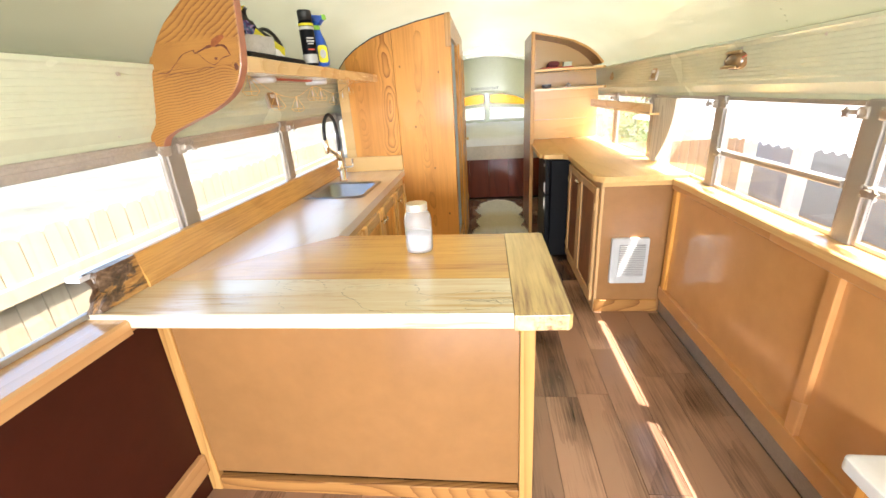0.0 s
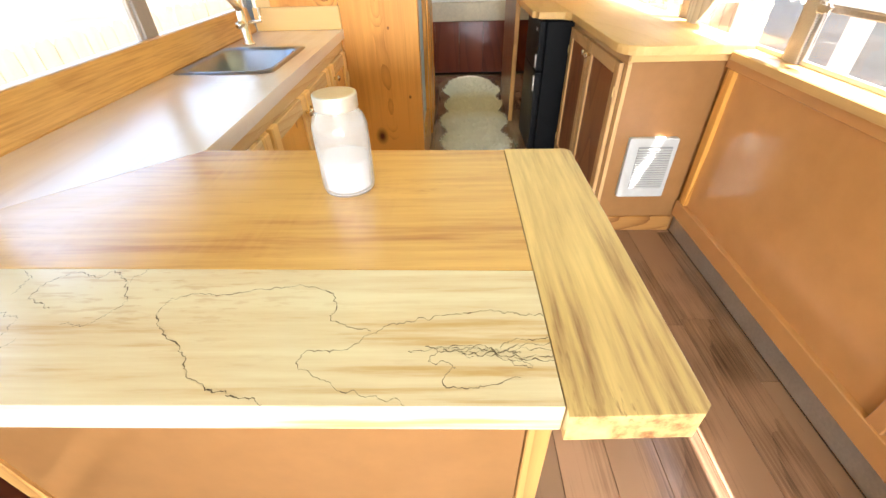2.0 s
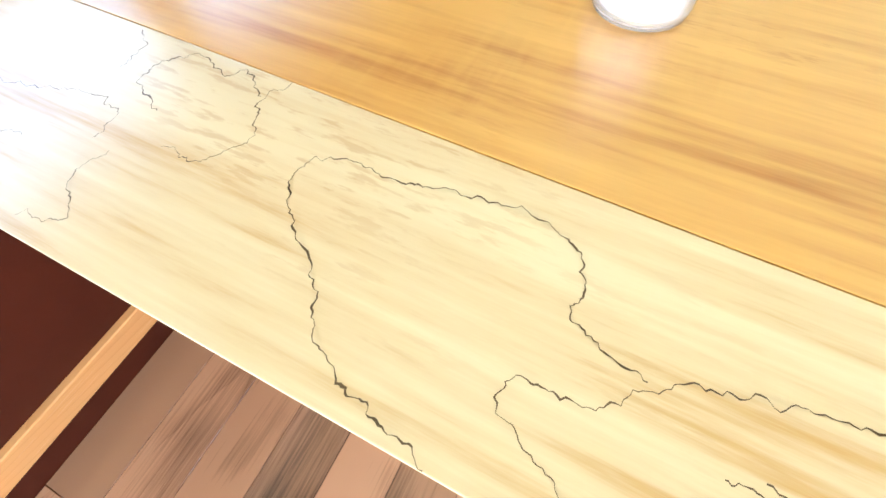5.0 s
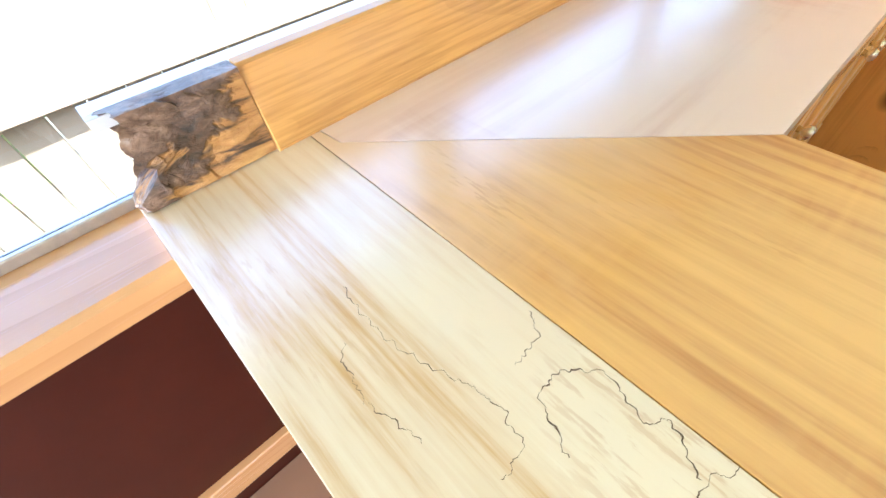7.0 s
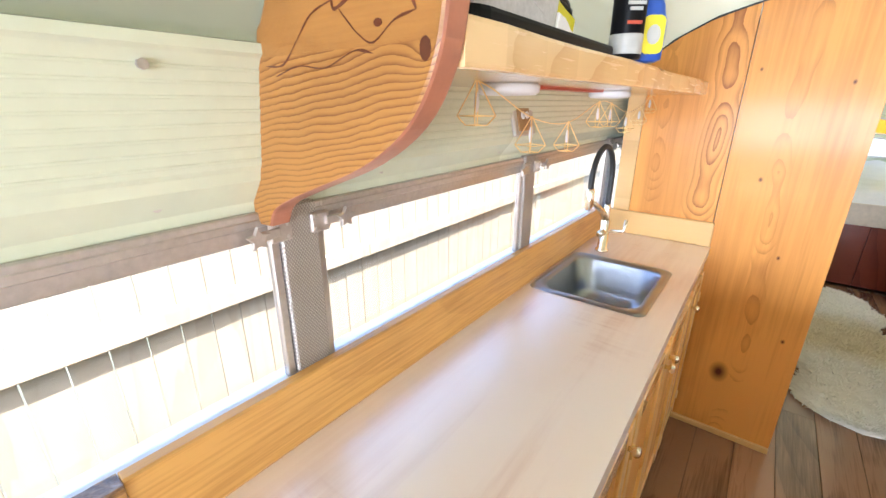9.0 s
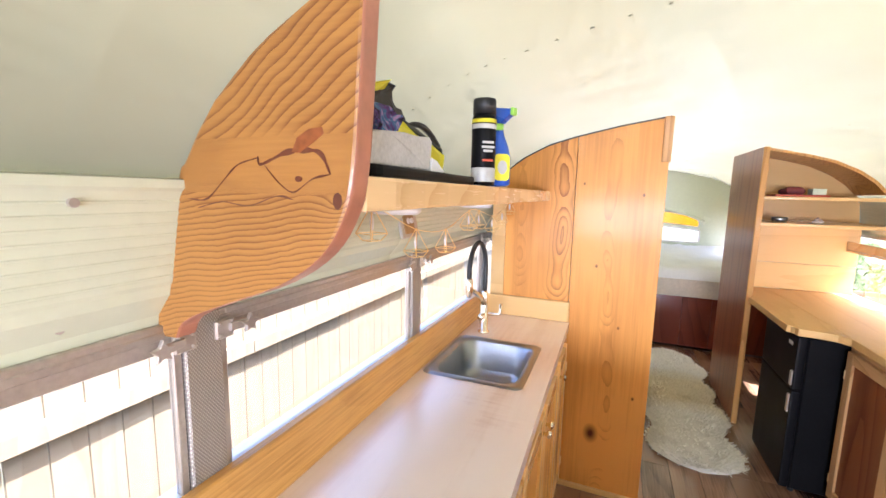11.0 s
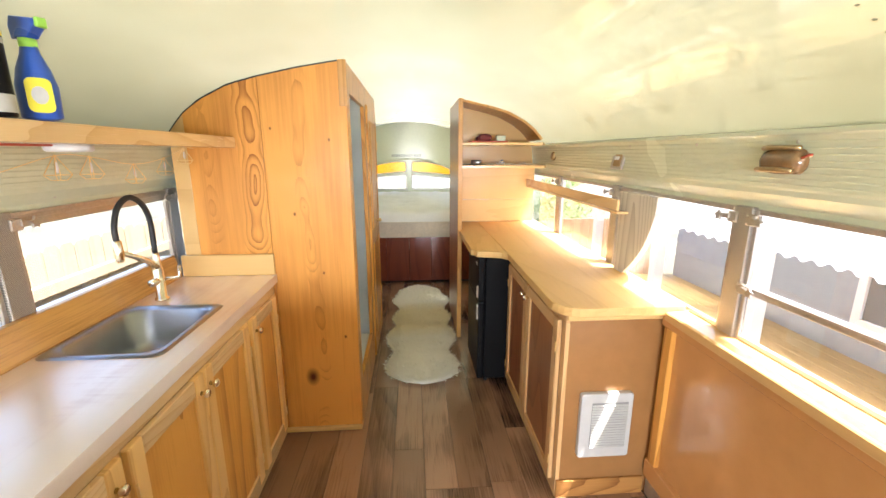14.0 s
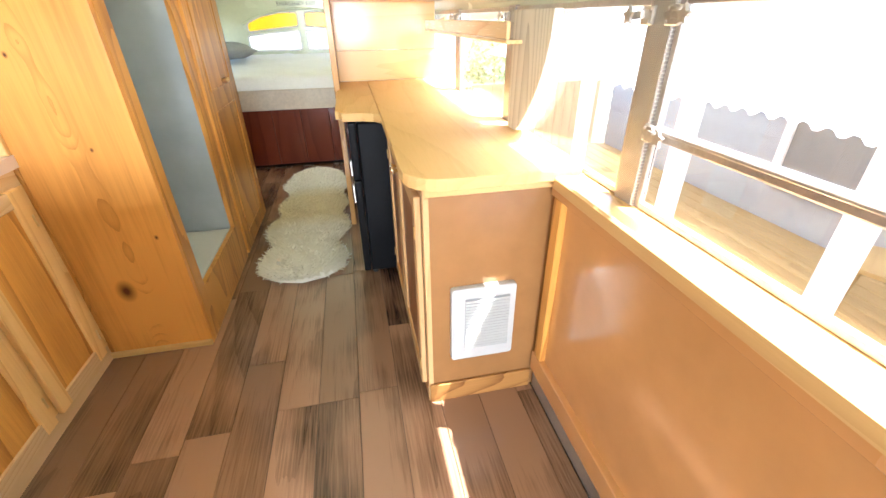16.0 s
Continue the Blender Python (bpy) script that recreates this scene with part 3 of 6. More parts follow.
# ---------------- windows ----------------
def latch(side, y, z, flip, parent):
    """Riveted plate with a cranked, star-ended thumb tab."""
    bm = box(-0.006, 0.004, -0.030, 0.010, -0.020, 0.016, 0.003)
    for dy, dz in ((-0.022, 0.009), (-0.022, -0.013), (0.003, 0.009)):
        lathe([(0.004, 0), (0.0035, -0.0025), (0.0012, -0.0035)], (-0.006, dy, dz), 8, "x", bm)
    prism([(-0.004, -0.007), (0.030, -0.010), (0.030, 0.006), (-0.004, 0.007)], "x", -0.014, -0.006, 0.002, bm)
    star = []
    for k in range(10):
        a = 2 * math.pi * k / 10 + 0.3
        r = 0.020 if k % 2 == 0 else 0.0105
        star.append((0.036 + r * math.cos(a), -0.002 + r * math.sin(a)))
    prism(star, "x", -0.020, -0.012, 0.002, bm)
    turned(bm, Matrix.Translation((side * 1.118, y, z)) @ Matrix.Diagonal((side, flip, 1, 1)))
    bmesh.ops.recalc_face_normals(bm, faces=bm.faces[:])
    return part("latch", bm, M_ALU, parent, "worn metal sash latch")


def side_window(side, y0, y1, midrail, number):
    w = structure(empty(f"window_{number}", side * 1.15, (y0 + y1) / 2, WIN0), "bus side window in a dull aluminium frame", "window")
    bm = bmesh.new()
    f = 0.016
    a, b = sorted((side * 1.128, side * 1.146))
    box(a, b, y0, y0 + f, WIN0, WIN1, 0.002, bm)
    box(a, b, y1 - f, y1, WIN0, WIN1, 0.002, bm)
    box(a, b, y0 + f, y1 - f, WIN0, WIN0 + f, 0.002, bm)
    head = WIN1 - (0.047 if side < 0 else f)
    box(a, b, y0 + f, y1 - f, head, WIN1, 0.002, bm)
    part("window_frame", bm, M_ALU, w)
    halves = [(WIN0 + f, head)]
    if midrail:
        a, b = sorted((side * 1.122, side * 1.146))
        rail = box(a, b, y0 + f, y1 - f, midrail - 0.014, midrail + 0.014, 0.004)
        box(*sorted((side * 1.114, side * 1.124)), y0 + f, y1 - f, midrail + 0.004, midrail + 0.012, 0.002, rail)
        part("mid_rail", rail, M_ALU, w)
        halves = [(WIN0 + f, midrail - 0.014), (midrail + 0.014, head)]
        latch(side, y1 - f - 0.005, midrail, -1, w)
    for z0, z1 in halves:
        pane = part("pane", box(*sorted((side * 1.136, side * 1.140)), y0 + f, y1 - f, z0, z1), M_GLASS, w, "clear window pane")
        pane.visible_shadow = False
    latch(side, y0 + 0.012, WIN1 - 0.032, 1, w)
    latch(side, y1 - 0.012, WIN1 - 0.032, -1, w)


number = 1
for side in (-1, 1):
    for k in range(len(POSTS) - 1):
        y0, y1 = POSTS[k] + 0.0365, POSTS[k + 1] - 0.0365
        if side > 0 and k >= 8:
            # out of view: panels added instead of windows, to block sun on the bed
            structure(part("wall_blank", box(1.13, 1.15, y0 - 0.002, y1 + 0.002, WIN0 - 0.01, WIN1 + 0.002), M_WALL), "unseen pale green panel added to keep sun out of the bedroom", "wall")
            continue
        side_window(side, y0, y1, 1.062 if side > 0 and k in (2, 3, 4) else 0, number)
        number += 1
    for py in POSTS:
        bm = box(*sorted((side * 1.12, side * 1.155)), py - 0.036, py + 0.036, WIN0 - 0.02, WIN1 + 0.005, 0.003)
        structure(part("window_post", bm, M_EMBOSSED), "embossed dull aluminium post between bus windows", "window post")

structure(part("window_channel", box(-1.146, -1.126, Y0, 3.30, 1.294, 1.308, 0.002), M_ALU), "dull aluminium channel along the window heads", "trim")

# sills
structure(part("sill_right", prism([(1.032, 0.852), (1.034, 0.880), (1.040, 0.885), (1.15, 0.885), (1.15, 0.852)], "y", Y0, 2.711), M_SILL), "varnished pine window sill", "sill")
structure(part("sill_left", prism([(-1.0, 0.842), (-1.002, 0.878), (-1.010, 0.885), (-1.17, 0.885), (-1.17, 0.842)], "y", Y0, 1.155), M_LEDGE), "varnished pine window ledge with eased edge", "sill")

# right wall panel trims
for name, b in (("trim_rail", (1.052, 1.078, Y0, 2.755, 0.812, 0.852)), ("trim_base", (1.052, 1.078, Y0, 2.755, 0.10, 0.185)), ("baseboard", (1.068, 1.079, Y0, 2.755, 0.0, 0.10))):
    structure(part(name, box(*b, 0.003), M_TANBOARD if name != "baseboard" else M_ALU), "tan wood batten on the wall panel" if name != "baseboard" else "grey metal floor edge strip", "trim")
for y in (2.712, 1.545, 0.40, -0.75):
    structure(part("trim_stile", box(1.054, 1.077, y - 0.025, y + 0.025, 0.185, 0.812, 0.003), M_PINE_SIDE if y > 2 else M_TANBOARD), "upright wood batten on the wall panel", "trim")
structure(part("baseboard_left", box(-1.13, -1.106, Y0, 1.35, 0.10, 0.185, 0.003), M_LEDGE), "pale pine batten low on the wall", "trim")
structure(part("trim_left", box(-1.13, -1.10, Y0, 1.35, 0.79, 0.842, 0.003), M_LEDGE), "pale pine batten below the ledge", "trim")

# ---------------- peninsula and left counter ----------------
CT = 0.90


def counter_piece(name, pts, mat, parent, top=CT, thick=0.042, label=""):
    return part(name, prism(pts, "z", top - thick, top, 0.0012), mat, parent, label)


counter = thing(empty("countertop", -0.5, 1.5, CT - 0.042), "L-shaped spalted maple countertop with a streaked end cap", "countertop")
counter_piece("board", [(-1.118, 1.157), (0.041, 1.157), (0.041, 1.363), (-0.62, 1.3745), (-1.118, 1.3785)], M_MAPLE, counter, label="pale spalted maple board with black zone lines")
counter_piece("board", [(-1.118, 1.3795), (-0.62, 1.3755), (0.041, 1.364), (0.041, 1.764), (-0.62, 1.785), (-1.03, 1.398), (-1.118, 1.39)], M_MAPLE_GOLD, counter, label="golden maple board")


def slab_with_hole(outer, hole, z0, z1):
    """A flat board with an opening through it."""
    bm = bmesh.new()
    sides = []
    for z in (z0, z1):
        loops = [[bm.verts.new((x, y, z)) for x, y in ring] for ring in (outer, hole)]
        edges = [bm.edges.new((r[i], r[(i + 1) % len(r)])) for r in loops for i in range(len(r))]
        bmesh.ops.triangle_fill(bm, edges=edges, use_beauty=True)
        sides.append(loops)
    for lo, hi in zip(*sides):
        for i in range(len(lo)):
            k = (i + 1) % len(lo)
            bm.faces.new((lo[i], lo[k], hi[k], hi[i]))
    bmesh.ops.recalc_face_normals(bm, faces=bm.faces[:])
    return bm


part("board", slab_with_hole([(-1.118, 1.3915), (-1.03, 1.3995), (-0.621, 1.7865), (-0.629, 2.55), (-0.632, 3.298), (-1.118, 3.298)], [(-1.05, 2.455), (-0.717, 2.455), (-0.717, 2.86), (-1.05, 2.86)], CT - 0.042, CT), M_MAPLE_PINK, counter, "rosy maple board around the sink")
counter_piece("end_cap", [(0.0422, 1.146), (0.172, 1.150), (0.182, 1.16), (0.181, 1.758), (0.17, 1.768), (0.0422, 1.768)], M_MAPLE_CAP, counter, label="brown streaked maple end cap")

pen = thing(empty("peninsula_cabinet", -0.4, 1.3, 0), "tan plywood peninsula base with pine corner posts", "cabinet")
part("panel", box(-1.082, 0.07, 1.362, 1.384, 0.09, 0.857), M_PLYTAN, pen)
part("corner_post", box(0.072, 0.118, 1.35, 1.75, 0.0, 0.857, 0.003), M_CORNER, pen, "pale pine end panel")
part("edge_post", box(-1.126, -1.083, 1.352, 1.384, 0.0, 0.857, 0.003), M_CORNER, pen)
part("base_rail", box(-1.082, 0.071, 1.354, 1.384, 0.0, 0.06, 0.003), M_KICK, pen)
part("back_panel", box(-0.64, 0.071, 1.73, 1.75, 0.0, 0.857), M_PLYTAN, pen)

# black fungal zone lines in the pale board
M_ZONE = plain("black_zone_line", (0.10, 0.06, 0.03), 0.3, 0, 0.2, 90, 0.0, 0.8)


def zone_line(points, width=0.00055, seed=0.0):
    bm = bmesh.new()
    line = smooth_line([(x, y, 0) for x, y in points], 22)
    prev = None
    for i, p in enumerate(line):
        d = (line[min(i + 1, len(line) - 1)] - line[max(i - 1, 0)]).normalized()
        s = Vector((-d.y, d.x, 0))
        q = p + s * 0.0055 * noise.fractal((p.x * 75 + seed, p.y * 75, 0), 0.7, 2.2, 4)
        w = width * 0.75 * (0.4 + 2.4 * abs(noise.noise((p.x * 70, p.y * 70, seed))))
        cur = [bm.verts.new((*(q + s * w)[:2], CT + 0.0004)), bm.verts.new((*(q - s * w)[:2], CT + 0.0004))]
        if prev:
            bm.faces.new((prev[0], cur[0], cur[1], prev[1]))
        prev = cur
    part("zone_line", bm, M_ZONE, counter)


zone_line([(-0.166, 1.254), (-0.218, 1.273), (-0.218, 1.307), (-0.252, 1.332), (-0.318, 1.329), (-0.365, 1.318), (-0.415, 1.318), (-0.438, 1.303), (-0.426, 1.265), (-0.377, 1.225), (-0.348, 1.19), (-0.309, 1.172), (-0.259, 1.16)], 0.0007)
zone_line([(0.04, 1.278), (-0.022, 1.286), (-0.084, 1.279), (-0.146, 1.261), (-0.191, 1.229), (-0.236, 1.224), (-0.229, 1.202), (-0.182, 1.176), (-0.116, 1.16)], 0.00060, 3)
zone_line([(-0.119, 1.225), (-0.087, 1.226), (-0.097, 1.211), (-0.067, 1.204), (-0.08, 1.187), (-0.054, 1.178), (0.001, 1.191)], 0.00060, 4)
for k in range(5):
    zone_line([(-0.1 + 0.01 * k, 1.232 - 0.003 * k), (-0.037, 1.233 - 0.004 * k), (-0.02 + 0.006 * k, 1.224), (0.0, 1.24 - 0.006 * k), (0.04, 1.242 - 0.008 * k)], 0.00060, 5 + k)
zone_line([(-0.085, 1.224), (-0.032, 1.228), (-0.017, 1.217), (0.01, 1.203), (0.016, 1.209), (-0.014, 1.216)], 0.00060, 11)
zone_line([(-0.517, 1.345), (-0.55, 1.37), (-0.564, 1.352), (-0.598, 1.365), (-0.623, 1.347), (-0.63, 1.318), (-0.587, 1.293)], 0.00065, 12)
zone_line([(-0.828, 1.263), (-0.755, 1.258), (-0.687, 1.275), (-0.648, 1.286), (-0.615, 1.273), (-0.61, 1.249)], 0.00040, 13)
zone_line([(-0.682, 1.37), (-0.661, 1.352), (-0.66, 1.32)], 0.00040, 14)
zone_line([(-0.778, 1.228), (-0.745, 1.217), (-0.715, 1.215), (-0.667, 1.223)], 0.00040, 15)
zone_line([(-0.5, 1.371), (-0.514, 1.341), (-0.495, 1.312), (-0.501, 1.284), (-0.522, 1.265), (-0.552, 1.27)], 0.00050, 16)
zone_line([(-0.586, 1.244), (-0.596, 1.217), (-0.566, 1.185), (-0.602, 1.172)], 0.00040, 17)

# backsplash beam with a live bark end
beam = thing(empty("backsplash_beam", -1.09, 2.2, CT), "long honey maple backsplash beam with a raw bark end", "backsplash")
part("beam", prism([(-1.119, CT), (-1.074, CT), (-1.071, CT + 0.006), (-1.096, 1.008), (-1.101, 1.011), (-1.119, 1.011)], "y", 1.331, 3.276, 0.002), M_BEAM, beam)
bm = bmesh.new()
bmesh.ops.create_cube(bm, size=1)
bmesh.ops.subdivide_edges(bm, edges=bm.edges[:], cuts=14, use_grid_fill=True)
for v in bm.verts:
    q = v.co.copy()
    y = 1.2475 + q.y * 0.165
    z = CT + 0.002 + (q.z + 0.5) * 0.108
    x = -1.1 + q.x * 0.042 - 0.012 * (q.z + 0.5) * (q.x + 0.5)
    end = min(1, max(0, (1.33 - y) / 0.16))
    rag = noise.fractal((x * 22, y * 22, z * 22), 0.9, 2.2, 5)
    notch = 0.055 * math.exp(-((z - 0.955) / 0.02) ** 2) * (1 if q.y < -0.45 else 0)
    cut = 0.052 * max(0, (z - 0.93) / 0.08) if q.y < -0.4 else 0
    v.co = Vector((x + 0.006 * rag * min(1, end * 3), y + notch + cut + 0.03 * rag * end, max(CT + 0.0005, z + 0.004 * rag * end)))
part("bark_end", bm, M_BARK, beam, "dark broken bark end")
thing(part("side_splash", box(-1.07, -0.634, 3.278, 3.297, CT + 0.001, 1.006, 0.003), M_BIRCH), "short pale maple splash board against the closet", "backsplash")
structure(part("sill_left_counter", prism([(-1.1195, 0.99), (-1.165, 0.99), (-1.165, 1.004), (-1.1195, 1.004)], "y", 1.17, 3.29), M_WHITE), "white painted window ledge behind the beam", "sill")


# ---------------- base cabinets ----------------
def cabinet_door(x, out, y0, y1, z0, z1, parent, panel_mat, knob_y, frame_mat):
    """A frame-and-panel door on the plane x that faces out (+1 or -1)."""
    a, b = sorted((x, x + out * 0.02))
    s = 0.055
    bm = box(a, b, y0, y0 + s, z0, z1, 0.003)
    box(a, b, y1 - s, y1, z0, z1, 0.003, bm)
    door = part("door", bm, frame_mat, parent, "pale pine frame door")
    part("rail", box(a + 0.0005, b - 0.0005, y0 + s, y1 - s, z0, z0 + s, 0.003), M_STILE_Y if frame_mat is M_STILE else M_PINE_Y, door)
    part("rail", box(a + 0.0005, b - 0.0005, y0 + s, y1 - s, z1 - s, z1, 0.003), M_STILE_Y if frame_mat is M_STILE else M_PINE_Y, door)
    part("panel", box(*sorted((x + out * 0.002, x + out * 0.010)), y0 + s - 0.004, y1 - s + 0.004, z0 + s - 0.004, z1 - s + 0.004, 0.0), panel_mat, door, "darker recessed wood panel")
    c = (x + out * 0.02, knob_y, z1 - 0.06)
    part("knob", lathe([(0.007, 0), (0.005, out * 0.008), (0.012, out * 0.014), (0.0145, out * 0.02), (0.011, out * 0.026), (0.004, out * 0.028)], c, 16, "x"), M_NICKEL, door, "round nickel knob", True)
    hinge_y = y1 - 0.006 if abs(knob_y - y0) < abs(knob_y - y1) else y0 + 0.006
    for hz in (z0 + 0.1, z1 - 0.12):
        part("hinge", tube([(x + out * 0.021, hinge_y, hz - 0.022), (x + out * 0.021, hinge_y, hz + 0.022)], 0.004, 8), M_BRASS, door)


cab = thing(empty("sink_cabinet", -0.85, 2.5, 0), "pine base cabinet with frame-and-panel doors under the sink", "cabinet")
part("body", box(-1.06, -0.668, 1.76, 3.29, 0.0, 0.70), M_PLYTAN, cab)
part("face_rail", box(-0.668, -0.65, 1.76, 3.292, 0.80, 0.857, 0.002), M_PINE_Y, cab)
part("face_rail", box(-0.668, -0.65, 1.76, 3.292, 0.0, 0.075, 0.002), M_PINE_Y, cab)
for y in (1.785, 2.145, 2.905, 3.265):
    part("face_stile", box(-0.668, -0.651, y - 0.03, y + 0.03, 0.075, 0.80), M_DOORFRAME, cab)
cabinet_door(-0.649, 1, 1.80, 2.135, 0.07, 0.805, cab, M_DOORPANEL, 2.10, M_DOORFRAME)
cabinet_door(-0.649, 1, 2.155, 2.518, 0.07, 0.805, cab, M_DOORPANEL, 2.49, M_DOORFRAME)
cabinet_door(-0.649, 1, 2.522, 2.895, 0.07, 0.805, cab, M_DOORPANEL, 2.55, M_DOORFRAME)
cabinet_door(-0.649, 1, 2.93, 3.245, 0.07, 0.805, cab, M_DOORPANEL, 2.965, M_DOORFRAME)

# sink
sink = thing(empty("sink", -0.9, 2.64, CT), "square stainless steel drop-in sink", "sink")
X0, X1, S0, S1 = -1.053, -0.712, 2.45, 2.865


def rounded(x0, x1, y0, y1, r, steps=5):
    out = []
    for cx, cy, a0 in ((x1 - r, y1 - r, 0), (x0 + r, y1 - r, 90), (x0 + r, y0 + r, 180), (x1 - r, y0 + r, 270)):
        for k in range(steps + 1):
            a = radians(a0 + 90 * k / steps)
            out.append((cx + r * math.cos(a), cy + r * math.sin(a)))
    return out


def loft(loops, cap=True):
    bm = bmesh.new()
    rings = [[bm.verts.new(p) for p in loop] for loop in loops]
    n = len(rings[0])
    for a, b in zip(rings, rings[1:]):
        for k in range(n):
            bm.faces.new((a[k], a[(k + 1) % n], b[(k + 1) % n], b[k]))
    if cap:
        bm.faces.new(rings[-1])
    bmesh.ops.recalc_face_normals(bm, faces=bm.faces[:])
    return bm


loops = []
for g, z, r in ((0.012, CT + 0.001, 0.03), (0.006, CT + 0.006, 0.03), (-0.002, CT + 0.006, 0.035), (-0.014, CT + 0.004, 0.06), (-0.020, CT - 0.006, 0.07), (-0.030, CT - 0.12, 0.075), (-0.045, CT - 0.15, 0.07), (-0.075, CT - 0.16, 0.05), (-0.13, CT - 0.163, 0.03)):
    loops.append([(x, y, z) for x, y in rounded(X0 - g, X1 + g, S0 - g, S1 + g, r, 8)])
part("basin", loft(loops), M_STEEL, sink, "", True)
part("drain", lathe([(0.04, 0), (0.038, 0.004), (0.03, 0.002), (0.01, 0.001)], (-0.885, 2.66, CT - 0.163), 20), M_NICKEL, sink, "round drain strainer", True)

# tap
tap = thing(empty("kitchen_tap", -1.0, 2.95, CT), "brushed nickel tap with a black spring hose spout", "tap")
tx, ty = -0.985, 2.955
part("stem", lathe([(0.027, 0.001), (0.027, 0.008), (0.019, 0.012), (0.019, 0.13), (0.015, 0.14), (0.012, 0.19), (0.010, 0.2)], (tx, ty, CT), 20), M_NICKEL, tap, "", True)
part("lever", tube([(tx, ty - 0.055, CT + 0.085), (tx, ty + 0.02, CT + 0.085)], 0.014, 12), M_NICKEL, tap, "", True)
part("lever_handle", tube([(tx + 0.012, ty + 0.01, CT + 0.085), (tx + 0.07, ty + 0.02, CT + 0.09), (tx + 0.075, ty + 0.02, CT + 0.14)], 0.007, 10), M_NICKEL, tap, "", True)
hx, hy = tx - 0.02, ty - 0.17
hose = smooth_line([(tx, ty, CT + 0.2), (tx, ty, CT + 0.33), (tx - 0.003, ty - 0.03, CT + 0.40), (tx - 0.01, ty - 0.085, CT + 0.43), (tx - 0.017, ty - 0.14, CT + 0.40), (hx, hy, CT + 0.335), (hx, hy, CT + 0.27)], 8)
part("hose", tube(hose, 0.0105, 10), M_RUBBER, tap, "black rubber hose", True)
part("spray_head", lathe([(0.0115, 0.285), (0.0145, 0.28), (0.0165, 0.235), (0.0135, 0.21), (0.012, 0.205)], (hx, hy, CT), 16), M_NICKEL, tap, "", True)
part("arm", tube([(tx, ty, CT + 0.135), (tx - 0.005, ty - 0.05, CT + 0.18), (hx, hy + 0.012, CT + 0.238)], [0.015, 0.012, 0.009], 12), M_NICKEL, tap, "", True)

# ---------------- closet and shower ----------------
CX = -0.245
closet = thing(empty("closet", -0.7, 4.0, 0), "tall orange pine closet fitted to the arched ceiling", "closet")


def closet_board(x0, x1, y0, y1, mat, name):
    xs = np.linspace(x0, x1, 8)
    return part(name, prism([(x0, 0.0), (x1, 0.0)] + [(x, roof_z(x) - 0.009) for x in reversed(xs)], "y", y0, y1, 0.0015), mat, closet)


closet_board(-1.055, -0.985, 3.302, 3.325, M_BIRCH, "plank")
closet_board(-0.983, -0.643, 3.30, 3.325, M_PINE, "plank")
closet_board(-0.640, CX - 0.001, 3.298, 3.325, M_PINE, "plank")
part("corner_trim", box(CX - 0.032, CX + 0.006, 3.288, 3.297, 1.70, roof_z(CX) - 0.006, 0.002), M_CORNER, closet)
# black strip stands in for the shade in the gap above the boards
rim = [(x, roof_z(x)) for x in np.linspace(-1.05, CX - 0.001, 24)]
part("scribe_strip", prism([(x, z - 0.002) for x, z in rim] + [(x, z - 0.0088) for x, z in reversed(rim)], "y", 3.300, 3.322), M_RUBBER, closet, "black strip painting the shade in the gap between boards and ceiling")
part("base_trim", box(-0.66, CX - 0.001, 3.282, 3.297, 0.0, 0.028, 0.003), M_BIRCH, closet)
CH = roof_z(CX) - 0.006
part("side_panel", box(CX - 0.022, CX, 3.327, 3.40, 0.0, CH), M_PINE_SIDE, closet)
part("side_panel", box(CX - 0.022, CX, 3.40, 4.0, 0.0, 0.25), M_PINE_SIDE, closet)
part("side_panel", box(CX - 0.022, CX, 3.40, 4.0, 1.77, CH), M_PINE_SIDE, closet)
part("side_panel", box(CX - 0.022, CX, 4.0, 4.10, 0.0, CH), M_PINE_SIDE, closet)
part("side_panel", box(CX - 0.022, CX, 4.10, 4.80, 1.80, CH), M_PINE_SIDE, closet)
part("side_panel", box(CX - 0.022, CX, 4.72, 4.80, 0.0, 1.798), M_PINE_SIDE, closet)
door = part("door", box(CX - 0.012, CX + 0.012, 4.105, 4.715, 0.02, 1.79, 0.003), M_PINE_SIDE, closet, "orange pine closet door")
part("knob", lathe([(0.012, 0), (0.006, 0.012), (0.012, 0.02), (0.016, 0.03), (0.01, 0.038), (0.003, 0.04)], (CX + 0.012, 4.47, 0.98), 16, "x"), M_BRASS, door, "round brass knob", True)
for z in (0.3, 1.5):
    part("hinge", tube([(CX + 0.013, 4.712, z), (CX + 0.013, 4.712, z + 0.07)], 0.005), M_BRASS, door)
for z0, z1 in ((0.12, 0.85), (0.95, 1.70)):
    bm = box(CX + 0.0125, CX + 0.018, 4.19, 4.20, z0, z1, 0.002)
    box(CX + 0.0125, CX + 0.018, 4.62, 4.63, z0, z1, 0.002, bm)
    box(CX + 0.0125, CX + 0.018, 4.20, 4.62, z0, z0 + 0.01, 0.002, bm)
    box(CX + 0.0125, CX + 0.018, 4.20, 4.62, z1 - 0.01, z1, 0.002, bm)
    part("moulding", bm, M_PINE_SIDE, door)
closet_board(-1.055, CX, 4.78, 4.80, M_PINE, "rear_panel")
shower = thing(empty("shower_stall", -0.65, 3.7, 0.2), "blue-grey shower stall lining with a white pan", "shower")
part("wall", prism([(-1.04, 0.2), (-0.27, 0.2), (-0.27, 1.88), (-0.6, 1.80), (-0.85, 1.70), (-1.04, 1.56)], "y", 4.02, 4.035), M_SHOWER, shower)
part("wall", box(-1.04, -1.03, 3.35, 4.02, 0.2, 1.56), M_SHOWER, shower)
